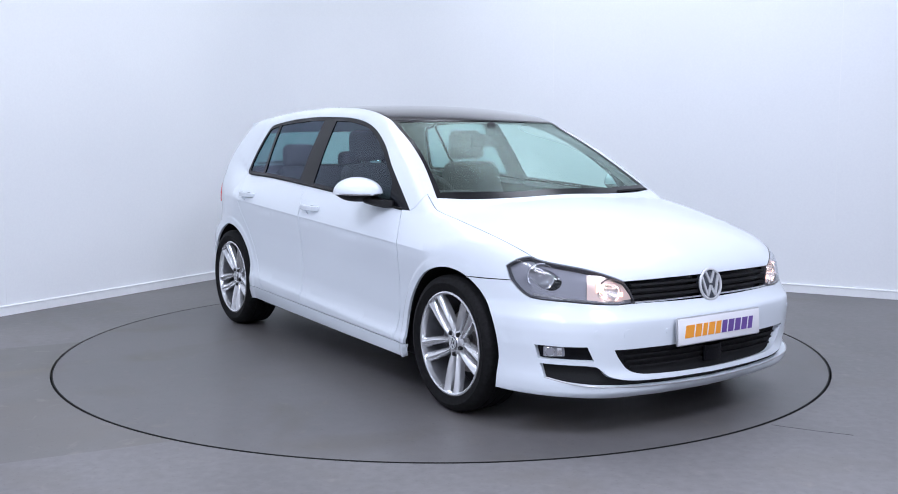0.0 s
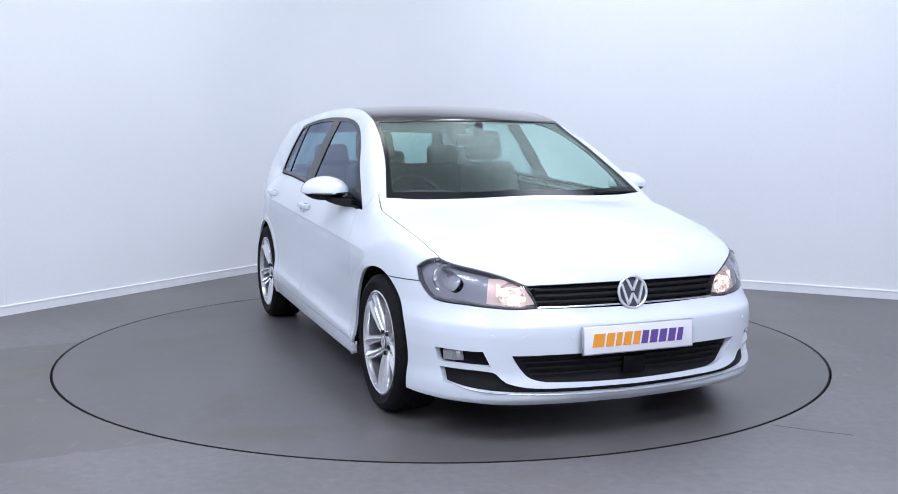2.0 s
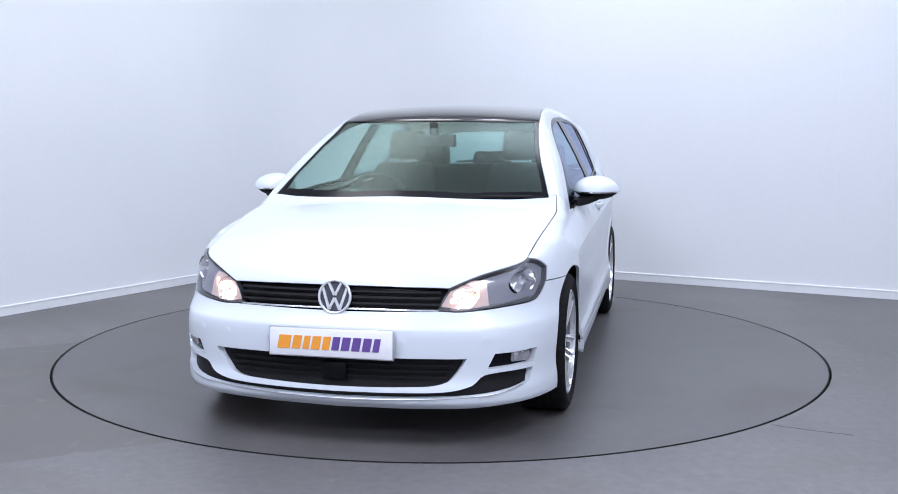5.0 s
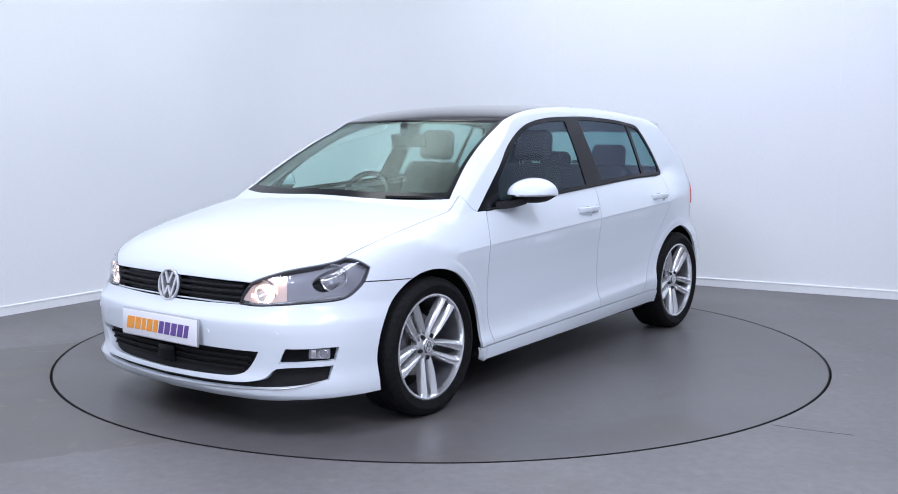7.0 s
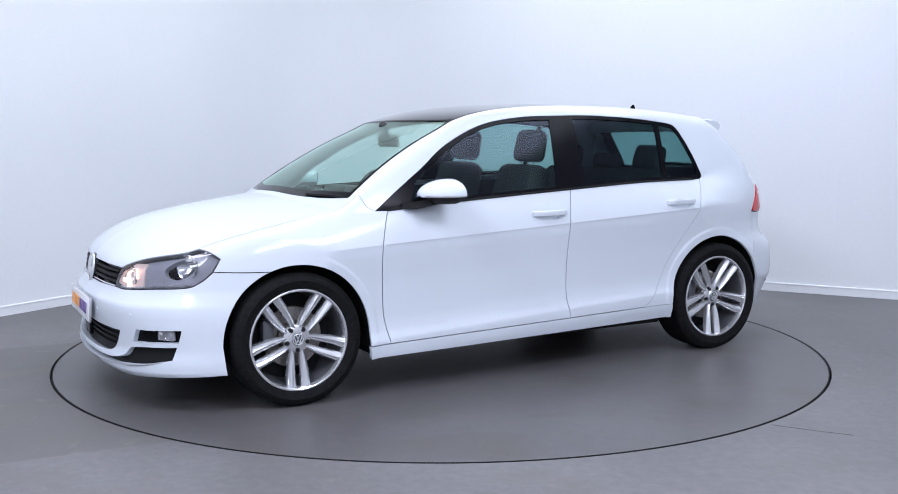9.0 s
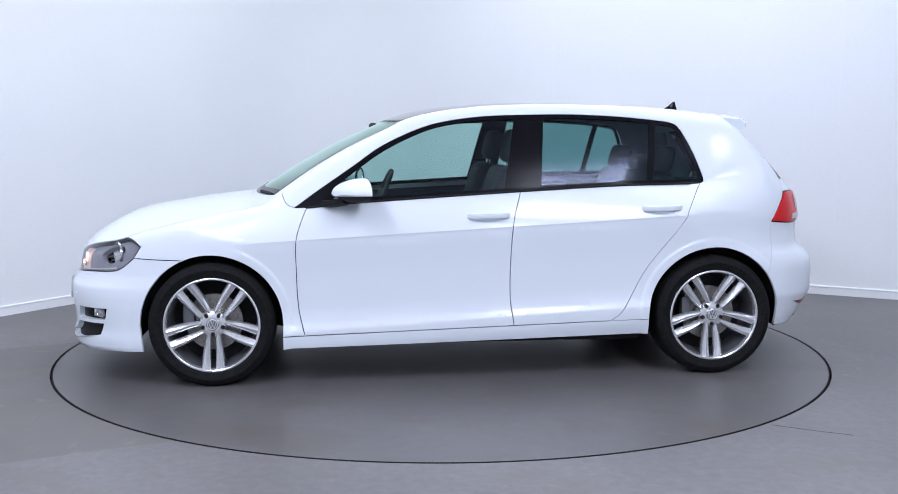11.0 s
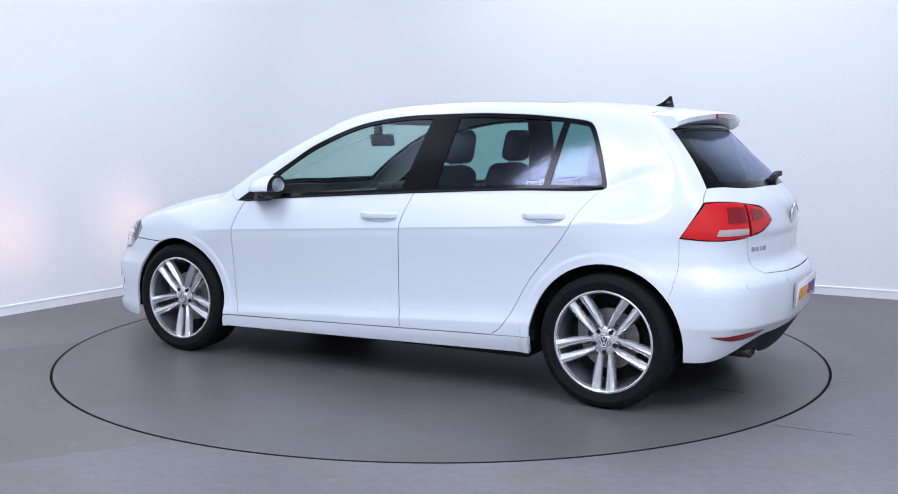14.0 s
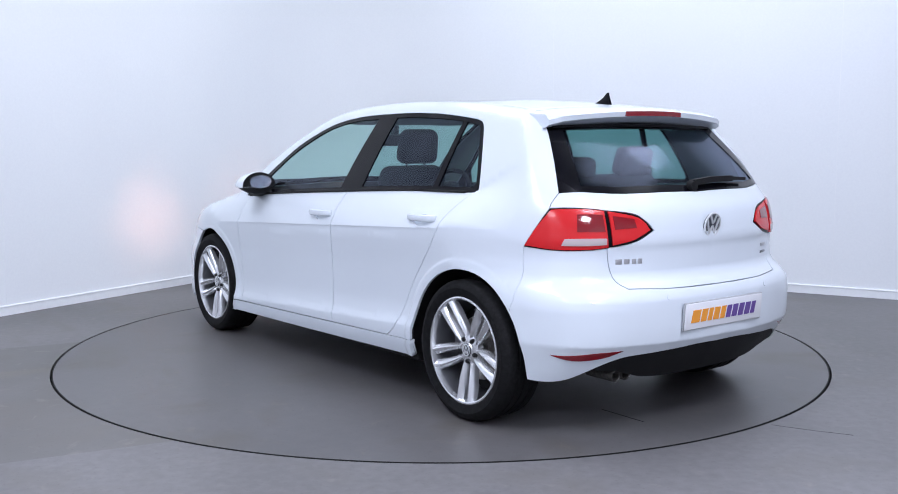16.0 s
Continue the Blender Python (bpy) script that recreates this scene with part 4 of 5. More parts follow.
def build_glazing():
    outline = loop(WIN_TOP, WIN_BACK, BELT_R[::-1], BELT_F[::-1], [S(0.835, 0.908), S(0.90, 0.908)])
    g1 = loop([S(0.70, 0.95), S(0.3, 0.972), S(-0.19, 1.0)], [S(-0.19, 1.0), S(-0.268, 1.362)],
              [S(-0.268, 1.362), S(-0.05, 1.352), S(0.19, 1.308), S(0.42, 1.205), S(0.585, 1.094), S(0.66, 1.036)], [S(0.66, 1.036), S(0.70, 0.95)])
    g2 = loop([S(-0.385, 1.012), S(-0.7, 1.028), S(-0.965, 1.036)], [S(-0.965, 1.036), S(-1.012, 1.343)],
              [S(-1.012, 1.343), S(-0.655, 1.366), S(-0.43, 1.367)], [S(-0.43, 1.367), S(-0.385, 1.012)])
    g3 = loop([S(-1.0, 1.037), S(-1.24, 1.041)], [S(-1.24, 1.041), S(-1.255, 1.055), S(-1.216, 1.177), S(-1.163, 1.298), S(-1.145, 1.32)],
              [S(-1.145, 1.32), S(-1.045, 1.338)], [S(-1.045, 1.338), S(-1.0, 1.037)])
    pair("window_surround", car, M_BLACK, sheet("flank", outline, (g1, g2, g3), grid=0.03, gap=0.001, depth=0.008, offset=-0.001, hole_depth=0.008), "gloss black window surround")
    for side, door_f, door_r in ((False, DOORS_F[0], DOORS_R[0]), (True, DOORS_F[1], DOORS_R[1])):
        panel("door_glass", door_f, M_GLASS_SIDE, sheet("flank", g1, grid=0.05, gap=-0.006, depth=0, offset=-0.006), "green-tinted window glass", side)
        panel("door_glass", door_r, M_GLASS_DARK, sheet("flank", g2, grid=0.05, gap=-0.006, depth=0, offset=-0.006), "dark privacy glass", side)
        panel("quarter_glass", car, M_GLASS_DARK, sheet("flank", g3, grid=0.05, gap=-0.006, depth=0, offset=-0.006), "dark privacy glass", side)
    # thin seal line along the belt
    for sgn in (1, -1):
        pts = [q * (1, sgn, 1) for q in moved(spline(BELT_F[:-1] + BELT_R, 0.05), 0.003)]
        part("belt_moulding", sweep(pts, disc_shape(0.006, 6)), M_PLASTIC, car)

    low = [[1.0, 0.722, 0.965], T(1.075, 0.55), T(1.127, 0.3), T(1.14, 0.0)]
    head = [[0.31, 0.568, 1.352], T(0.372, 0.4), T(0.405, 0.2), T(0.415, 0.0)]
    half = np.concatenate([loop(low[::-1]), loop(SCREEN_SIDE), loop(head), [head[-1]]])
    rim = np.concatenate([half, np.array(mirrored(half.tolist()))[1:-1]])
    ilow = [[0.968, 0.684, 0.984], T(1.035, 0.5), T(1.082, 0.3), T(1.096, 0.0)]
    iside = [[0.968, 0.684, 0.984], [0.72, 0.615, 1.152], [0.50, 0.572, 1.268], [0.345, 0.548, 1.338]]
    ihead = [[0.345, 0.548, 1.338], T(0.392, 0.38), T(0.42, 0.2), T(0.43, 0.0)]
    ih = np.concatenate([loop(ilow[::-1]), loop(iside), loop(ihead), [ihead[-1]]])
    inner = np.concatenate([ih, np.array(mirrored(ih.tolist()))[1:-1]])
    panel("windscreen_surround", car, M_BLACK, sheet("flank", rim, (inner,), grid=0.03, gap=0.001, depth=0.01, offset=-0.002, hole_depth=0), "black windscreen border")
    panel("windscreen", car, M_GLASS, sheet("flank", inner, grid=0.04, gap=-0.01, depth=0, offset=-0.005), "clear faintly green windscreen")

    # rear window
    top = [[-1.522, 0.557, 1.318], B(0.4, 1.322), B(0.0, 1.324)]
    side = [[-1.735, 0.676, 1.035], [-1.63, 0.615, 1.18], [-1.522, 0.557, 1.318]]
    bot = [B(0, 1.028), B(0.4, 1.030), [-1.735, 0.676, 1.035]]
    h = np.concatenate([loop(bot), loop(side), loop(top), [top[-1]]])
    rim = np.concatenate([h, np.array(mirrored(h.tolist()))[1:-1]])
    itop = [B(0.49, 1.296), B(0.3, 1.302), B(0, 1.304)]
    ibot = [B(0, 1.055), B(0.4, 1.058), B(0.585, 1.064)]
    ih = np.concatenate([loop(ibot), loop([B(0.585, 1.064), B(0.54, 1.18), B(0.49, 1.296)]), loop(itop), [itop[-1]]])
    inner = np.concatenate([ih, np.array(mirrored(ih.tolist()))[1:-1]])
    panel("rear_window_surround", tailgate, M_BLACK, sheet("rear", rim, (inner,), grid=0.03, gap=0.001, depth=0.012, offset=-0.002, hole_depth=0), "black rear window border")
    panel("rear_window", tailgate, M_GLASS_DARK, sheet("rear", inner, grid=0.04, gap=-0.01, depth=0, offset=-0.005), "dark privacy glass")


# ---- lamps ----
def bowl(parent, at, r, depth, face, lit):
    m = Matrix.Translation(at) @ Vector(face).to_track_quat("Y", "Z").to_matrix().to_4x4()
    prof = [(r * t, depth * (t * t - 1)) for t in ((0.27 if lit else 0.08), 0.35 if lit else 0.25, 0.45, 0.65, 0.82, 0.95, 1.0)] + [(r * 1.08, 0.004), (r * 1.1, -0.004)]
    ob = part("reflector", lathe(prof, 32, m=m), M_REFLECTOR, parent, "mirror-bright reflector bowl")
    bulb = bmesh.new()
    bmesh.ops.create_uvsphere(bulb, u_segments=16, v_segments=10, radius=0.013 if lit else 0.009)
    bmesh.ops.transform(bulb, matrix=m @ Matrix.Translation((0.022 if lit else 0, -depth * 0.62, 0.012 if lit else 0)), verts=bulb.verts[:])
    part("bulb", bulb, M_BULB if lit else M_CHROME, parent, "lit warm bulb" if lit else "")
    if lit:
        # Hidden glowing disc and black tube, added to throw the headlamp's patch of light.
        back = -depth - 0.052
        part("beam_tube", lathe([(0.0135, -depth * 0.92), (0.0135, back), (0.0005, back), (0.0005, back - 0.003), (0.0155, back - 0.003), (0.0155, -depth * 0.90)], 24, True, m=m), M_SHADE, parent)
        part("beam_disc", lathe([(0.0005, back + 0.003), (0.012, back + 0.003), (0.012, back + 0.001), (0.0005, back + 0.001)], 20, m=m), M_BEAM, parent, "glowing disc added to throw the headlamp beam")
    return ob


def build_lamps():
    shape = loop(LAMP_TOP, LAMP_OUTER, LAMP_EDGE, LAMP_UNDER, LAMP_INNER, step=0.012)
    for sgn in (1, -1):
        mir = sgn < 0
        hole_a = onto(np.array([F(0.738 + 0.040 * math.cos(a), 0.676 + 0.052 * math.sin(a)) for a in np.linspace(0, 2 * math.pi, 33)[:-1]]))
        hole_b = onto(np.array([F(0.527 + 0.050 * math.cos(a), 0.620 + 0.044 * math.sin(a)) for a in np.linspace(0, 2 * math.pi, 33)[:-1]]))
        lamp = panel("headlamp", car, M_BLACK, sheet("front", shape, (hole_b,), gap=0.001, depth=0.0, hole_depth=0, offset=-0.105, grid=0.03), "clear-lens halogen headlamp, lit", mir)
        panel("housing", lamp, M_LAMPHOUSE, sheet("front", shape, (hole_a, hole_b), gap=0.004, depth=0.0, offset=-0.026, grid=0.03, hole_depth=0.03), "", mir)
        rim = shrink(lay("front", shape), 0.004)
        rim3 = raise_up("front", rim)
        panel("bezel", lamp, M_BEZEL, sheet("front", shape, (rim3,), gap=0.0015, depth=0.06, offset=-0.002, hole_depth=0.012, grid=0.02), "dark grey lamp bezel", mir)
        panel("lens", lamp, M_LENS, sheet("front", shape, gap=0.004, depth=0.0, offset=0.0, grid=0.03), "clear plastic lens", mir)
        bowl(lamp, (1.800, 0.722 * sgn, 0.676), 0.055, 0.05, (1, 0.55 * sgn, 0.0), False)
        bowl(lamp, (1.998, 0.520 * sgn, 0.618), 0.050, 0.045, (1, 0.03 * sgn, -0.03), True)
        inner = loop([F(0.435, 0.588), F(0.47, 0.65)], [F(0.47, 0.65), F(0.535, 0.688), F(0.60, 0.702)], [F(0.60, 0.702), F(0.625, 0.59)], [F(0.625, 0.59), F(0.53, 0.58), F(0.435, 0.588)], step=0.014)
        panel("reflector_panel", lamp, M_REFLECTOR_GLOWTINT, sheet("front", inner, (hole_b,), gap=0, depth=0.01, hole_depth=0, offset=-0.017, grid=0.03, bulge=lambda p: 0.006 * np.sin(p[:, 1] * 60)), "faceted reflector with the lamp's warm glow put into its tint", mir)
        # Small glowing blocks added for the bright bulb streaks in the reflector.
        for yy, zz, w, h in ((0.478, 0.606, 0.012, 0.010), (0.572, 0.642, 0.007, 0.026)):
            q = np.array(F(yy, zz)) * (1, sgn, 1) - np.array((0.017, 0, 0))
            part("bulb_streak", box((0, 0, 0), (0.012, w * 2, h * 2), 0.0055, Matrix.Translation(q) @ pose(0, 0, 0, 0, 0, 12 * sgn)), M_STREAKGLOW, lamp, "small glowing block for a bright bulb streak in the reflector")
        strip = [np.array(q) * (1, sgn, 1) for q in moved(spline([[1.80, 0.768, 0.606], [1.93, 0.672, 0.592], [2.03, 0.53, 0.579], [2.062, 0.44, 0.58]], 0.03), -0.02)]
        part("lamp_trim", sweep(strip, [(-0.012, -0.006), (0.012, -0.006), (0.012, 0.004), (-0.012, 0.004)]), M_REFLECTOR, lamp)
        strip = [np.array(q) * (1, sgn, 1) for q in moved(spline([[1.90, 0.655, 0.60], [1.925, 0.62, 0.64], [1.93, 0.61, 0.69]], 0.02), -0.035)]
        part("lamp_divider", sweep(strip, [(-0.018, -0.004), (0.018, -0.004), (0.018, 0.004), (-0.018, 0.004)], up=(0, 1, 0)), M_REFLECTOR, lamp)
        # front fog lamp in the upper recess
        m = Matrix.Translation(np.array(F(0.742, 0.372)) * (1, sgn, 1) - np.array((0.028, 0.012 * sgn, 0))) @ pose(0, 0, 0, 0, 0, 38 * sgn)
        fog = part("fog_lamp", box((0, 0, 0), (0.02, 0.09, 0.044), 0.006, m), M_LAMPHOUSE, car, "small rectangular fog lamp")
        part("reflector", lathe([(0.004, -0.01), (0.014, -0.004), (0.018, 0.004), (0.02, 0.003)], 20, m=m @ Matrix.Translation((0.008, 0.018 * sgn, 0)) @ pose(0, 0, 0, 0, 0, -90)), M_REFLECTOR, fog)
        part("divider", box((0.009, -0.022 * sgn, 0), (0.006, 0.02, 0.034), 0.002, m), M_REFLECTOR, fog)

        tail = loop(TAIL_OUTER, TAIL_UNDER, TAIL_UNDER_IN, TAIL_TOP, step=0.014)
        lamp = panel("tail_lamp", car, M_BLACK, sheet("rear", tail, gap=0.0005, depth=0.02, offset=-0.003, grid=0.03), "red wraparound tail lamp", mir)
        outer = loop([B(0.55, 0.962), [-1.738, 0.722, 0.965]], [[-1.738, 0.722, 0.965], [-1.69, 0.762, 0.885], [-1.652, 0.788, 0.817]],
                     [[-1.652, 0.788, 0.817], [-1.80, 0.68, 0.806], B(0.55, 0.813)], [B(0.55, 0.813), B(0.55, 0.962)], step=0.014)
        inner = loop([B(0.535, 0.961), B(0.535, 0.82)], [B(0.535, 0.82), B(0.44, 0.84), B(0.36, 0.878)], [B(0.36, 0.878), B(0.385, 0.915), B(0.425, 0.938), B(0.535, 0.961)], step=0.014)
        panel("red_lens", lamp, M_RED, sheet("rear", outer, gap=0.0015, depth=0.008, offset=0.005, grid=0.025), "", mir)
        panel("red_lens", lamp, M_RED, sheet("rear", inner, gap=0.0015, depth=0.008, offset=0.004, grid=0.025), "", mir)
        dark = loop([B(0.563, 0.945), B(0.655, 0.948)], [B(0.655, 0.948), B(0.665, 0.878)], [B(0.665, 0.878), B(0.563, 0.878)], [B(0.563, 0.878), B(0.563, 0.945)], step=0.014)
        panel("lamp_window", lamp, M_REDDARK, sheet("rear", dark, gap=0, depth=0.003, offset=0.0075, grid=0.025), "", mir)
        dark = loop([B(0.52, 0.94), B(0.52, 0.885)], [B(0.52, 0.885), B(0.425, 0.89)], [B(0.425, 0.89), B(0.43, 0.925)], [B(0.43, 0.925), B(0.52, 0.94)], step=0.014)
        panel("lamp_window", lamp, M_REDDARK, sheet("rear", dark, gap=0, depth=0.003, offset=0.0065, grid=0.025), "", mir)
        clear = loop([B(0.56, 0.85), B(0.705, 0.85)], [B(0.705, 0.85), B(0.715, 0.823)], [B(0.715, 0.823), B(0.56, 0.826)], [B(0.56, 0.826), B(0.56, 0.85)], step=0.014)
        panel("reversing_lens", lamp, M_CLEARTAIL, sheet("rear", clear, gap=0, depth=0.003, offset=0.0075, grid=0.02), "clear reversing lamp strip", mir)
        refl = loop([B(0.775, 0.374), B(0.65, 0.384), B(0.535, 0.390)], [B(0.535, 0.390), B(0.60, 0.364), B(0.69, 0.351), B(0.74, 0.358), B(0.775, 0.374)], step=0.014)
        panel("rear_reflector", car, M_REDDARK, sheet("rear", refl, gap=0, depth=0.006, offset=0.003, grid=0.02), "dark red bumper reflector", mir)


# ---- wheels ----
def build_wheels():
    wheel = part("wheel", lathe([(0.2445, 0.096), (0.2425, 0.103), (0.236, 0.105), (0.231, 0.102), (0.2285, 0.09), (0.227, 0.078)], 64), M_ALLOY, car,
                 "silver five twin-spoke alloy wheel with a low-profile tyre")
    part("tyre", lathe([(0.2425, 0.092), (0.2465, 0.104), (0.262, 0.111), (0.279, 0.1135), (0.281, 0.1145), (0.284, 0.1135), (0.300, 0.108), (0.3125, 0.097), (0.3175, 0.084), (0.3185, 0.05), (0.3145, 0.046), (0.3145, 0.038), (0.3185, 0.034),
                        (0.3185, 0.006), (0.3145, 0.004), (0.3145, -0.004), (0.3185, -0.006), (0.3185, -0.034), (0.3145, -0.038), (0.3145, -0.046), (0.3185, -0.05), (0.3165, -0.09), (0.30, -0.108), (0.27, -0.112), (0.242, -0.10)], 72, True), M_RUBBER, wheel, "black low-profile tyre")
    # Barrel is coloured darker than the lip for the shade inside the wheel.
    part("barrel", lathe([(0.2275, 0.079), (0.223, 0.05), (0.214, -0.03), (0.208, -0.10)], 64), M_ALLOY_DARK, wheel, "inner rim, the wheel's inner shade put into a darker alloy")
    hub = lathe([(0.001, 0.074), (0.03, 0.074), (0.034, 0.070), (0.052, 0.070), (0.066, 0.062), (0.070, 0.04), (0.06, 0.02), (0.001, 0.02)], 40)
    part("hub", hub, M_ALLOY, wheel)
    # one curved blade, ten times
    bm = bmesh.new()
    rows = []
    for r, off, hw, face, thick in ((0.040, 0.0175, 0.010, 0.064, 0.03), (0.06, 0.0215, 0.0125, 0.070, 0.034), (0.085, 0.0255, 0.0150, 0.077, 0.038), (0.11, 0.0285, 0.0172, 0.082, 0.040), (0.14, 0.0312, 0.0192, 0.087, 0.040),
                                    (0.17, 0.0330, 0.0208, 0.091, 0.040), (0.20, 0.0340, 0.0220, 0.095, 0.038), (0.22, 0.0345, 0.0230, 0.098, 0.034), (0.2325, 0.0345, 0.0245, 0.100, 0.03)):
        sec = [(-hw, face - thick), (-hw, face - 0.017), (-hw * 0.62, face - 0.007), (-hw * 0.2, face - 0.001), (hw * 0.12, face + 0.002), (hw * 0.72, face - 0.006), (hw, face - 0.018), (hw, face - thick)]
        rows.append([bm.verts.new((off + 0.0015 + a, y, -r)) for a, y in sec])
    for a, b in zip(rows, rows[1:]):
        for j in range(8):
            bm.faces.new((a[j], a[(j + 1) % 8], b[(j + 1) % 8], b[j]))
    bm.faces.new(rows[0])
    bm.faces.new(rows[-1][::-1])
    bmesh.ops.recalc_face_normals(bm, faces=bm.faces[:])
    other = bm.copy()
    bmesh.ops.scale(other, vec=(-1, 1, 1), verts=other.verts[:])
    bmesh.ops.reverse_faces(other, faces=other.faces[:])
    one, two = mesh_of("spoke", bm, M_ALLOY), mesh_of("spoke", other, M_ALLOY)
    bolt = mesh_of("wheel_bolt", lathe([(0.001, 0.078), (0.0085, 0.078), (0.0105, 0.074), (0.0105, 0.066), (0.0135, 0.064)], 12), M_SHADE)
    for k in range(5):
        for me in (one, two):
            o = new("spoke", me)
            o.parent, o.matrix_basis = wheel, pose(0, 0, 0, 0, 72 * k, 0)
        o = new("wheel_bolt", bolt)
        o.parent, o.matrix_basis = wheel, pose(0, 0, 0, 0, 72 * k, 0) @ Matrix.Translation((0, 0, -0.052))
    cap = part("centre_cap", lathe([(0.001, 0.0785), (0.022, 0.0785), (0.027, 0.077), (0.030, 0.073)], 32), M_BADGE_FIELD, wheel, "dark centre cap with a silver emblem")
    emblem_on(wheel, pose(0, 0.0787, 0, 0, 0, 90), 0.027)
    part("brake_disc", lathe([(0.001, 0.012), (0.075, 0.012), (0.08, 0.0), (0.145, 0.0), (0.145, -0.022), (0.001, -0.022)], 48), M_STEEL, wheel, "steel brake disc")
    part("brake_caliper", box((0.125, -0.005, 0.03), (0.06, 0.07, 0.13), 0.015), M_ALLOY_DARK, wheel)
    # Black disc added behind the brake, as shade seen between the spokes.
    part("wheel_shade_disc", lathe([(0.001, -0.06), (0.21, -0.06), (0.21, -0.065), (0.001, -0.065)], 32), M_SHADE, wheel)
    y_f, y_r = 0.768, 0.757
    wheel.matrix_basis = pose(WHEEL_F, y_f, 0.3185)
    copy_thing(wheel, pose(WHEEL_R, y_r, 0.3185))
    copy_thing(wheel, pose(WHEEL_F, -y_f, 0.3185, 0, 0, 180))
    copy_thing(wheel, pose(WHEEL_R, -y_r, 0.3185, 0, 0, 180))
    for cx, r in ((WHEEL_F, ARCH_F), (WHEEL_R, ARCH_R)):
        for sgn in (1, -1):
            bm = bmesh.new()
            rows = []
            for k in range(33):
                a = radians(-12 + 204 * k / 32)
                x, z = cx + (r + 0.004) * math.cos(a), ARCH_Z + (r + 0.004) * math.sin(a)
                ys = min(S(x, z)[1], 0.91) - 0.012
                rows.append([bm.verts.new((x, sgn * ys, z)), bm.verts.new((cx + (r + 0.03) * math.cos(a), sgn * (ys - 0.03), ARCH_Z + (r + 0.03) * math.sin(a))),
                             bm.verts.new((cx + (r + 0.03) * math.cos(a), sgn * 0.55, ARCH_Z + (r + 0.03) * math.sin(a))), bm.verts.new((cx, sgn * 0.55, ARCH_Z))])
            for a, b in zip(rows, rows[1:]):
                for j in range(3):
                    bm.faces.new((a[j], a[j + 1], b[j + 1], b[j]))
            bmesh.ops.recalc_face_normals(bm, faces=bm.faces[:])
            part("wheel_arch_liner", bm, M_SHADE, car, "black wheel arch liner", False)


# ---- emblems, plates, small fittings ----
def bar_between(bm, a, b, w, d, m):
    a, b = Vector((a[0], a[1])), Vector((b[0], b[1]))
    t = (b - a).normalized()
    n = Vector((-t.y, t.x)) * w / 2
    lo = [bm.verts.new(m @ Vector((0, q.x, q.y))) for q in (a - n, b - n, b + n, a + n)]
    hi = [bm.verts.new(m @ Vector((d, q.x, q.y))) for q in (a - n, b - n, b + n, a + n)]
    fs = [hi[:], lo[::-1]] + [[lo[i], lo[(i + 1) % 4], hi[(i + 1) % 4], hi[i]] for i in range(4)]
    new_faces = [bm.faces.new(f) for f in fs]
    bmesh.ops.recalc_face_normals(bm, faces=new_faces)


def emblem_on(parent, m, r):
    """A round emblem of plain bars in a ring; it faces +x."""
    part("emblem_ring", lathe([(r * 0.86, 0.0), (r * 0.86, r * 0.10), (r * 0.93, r * 0.13), (r, r * 0.09), (r, 0.0)], 40, m=m @ pose(0, 0, 0, 0, 0, -90)), M_EMBLEM, parent, "chrome emblem ring")
    w, d = r * 0.15, r * 0.10
    for a, b in (((-0.36, 0.76), (-0.02, 0.08)), ((0.36, 0.76), (0.02, 0.08)),
                 ((-0.72, 0.5), (-0.32, -0.72)), ((-0.32, -0.72), (0.0, -0.08)), ((0.0, -0.08), (0.32, -0.72)), ((0.32, -0.72), (0.72, 0.5))):
        bm = bmesh.new()
        bar_between(bm, (a[0] * r, a[1] * r), (b[0] * r, b[1] * r), w, d, m)
        part("emblem_bar", bm, M_EMBLEM, parent, "", False)


def plate(parent_name, m, label):
    """A show plate: white with slanted bars of orange and purple in place of lettering."""
    ob = part(parent_name, box((0, 0, 0), (0.012, 0.525, 0.113), 0.004, m), M_PLATE, car, label)
    part("plate_frame", box((-0.005, 0, 0), (0.012, 0.535, 0.122), 0.005, m), M_SATIN, ob, "grey plate surround")
    y, slant = -0.222, 0.010
    widths = [0.062, 0.046, 0.036, 0.046, 0.040, 0.040, 0.044, 0.044, 0.044, 0.036]
    for k, w in enumerate(widths):
        bm = bmesh.new()
        lo = [bm.verts.new(m @ Vector((x, y + a, z))) for x in (0.0055, 0.0085) for a, z in ((-slant / 2, -0.027), (w - 0.010 - slant / 2, -0.027), (w - 0.010 + slant / 2, 0.027), (slant / 2, 0.027))]
        bm.faces.new(lo[4:])
        for i in range(4):
            bm.faces.new((lo[i], lo[(i + 1) % 4], lo[4 + (i + 1) % 4], lo[4 + i]))
        bmesh.ops.recalc_face_normals(bm, faces=bm.faces[:])
        part("print_bar", bm, M_ORANGE if k < 5 else M_PURPLE, ob, "", False)
        y += w + 0.0005
    return ob


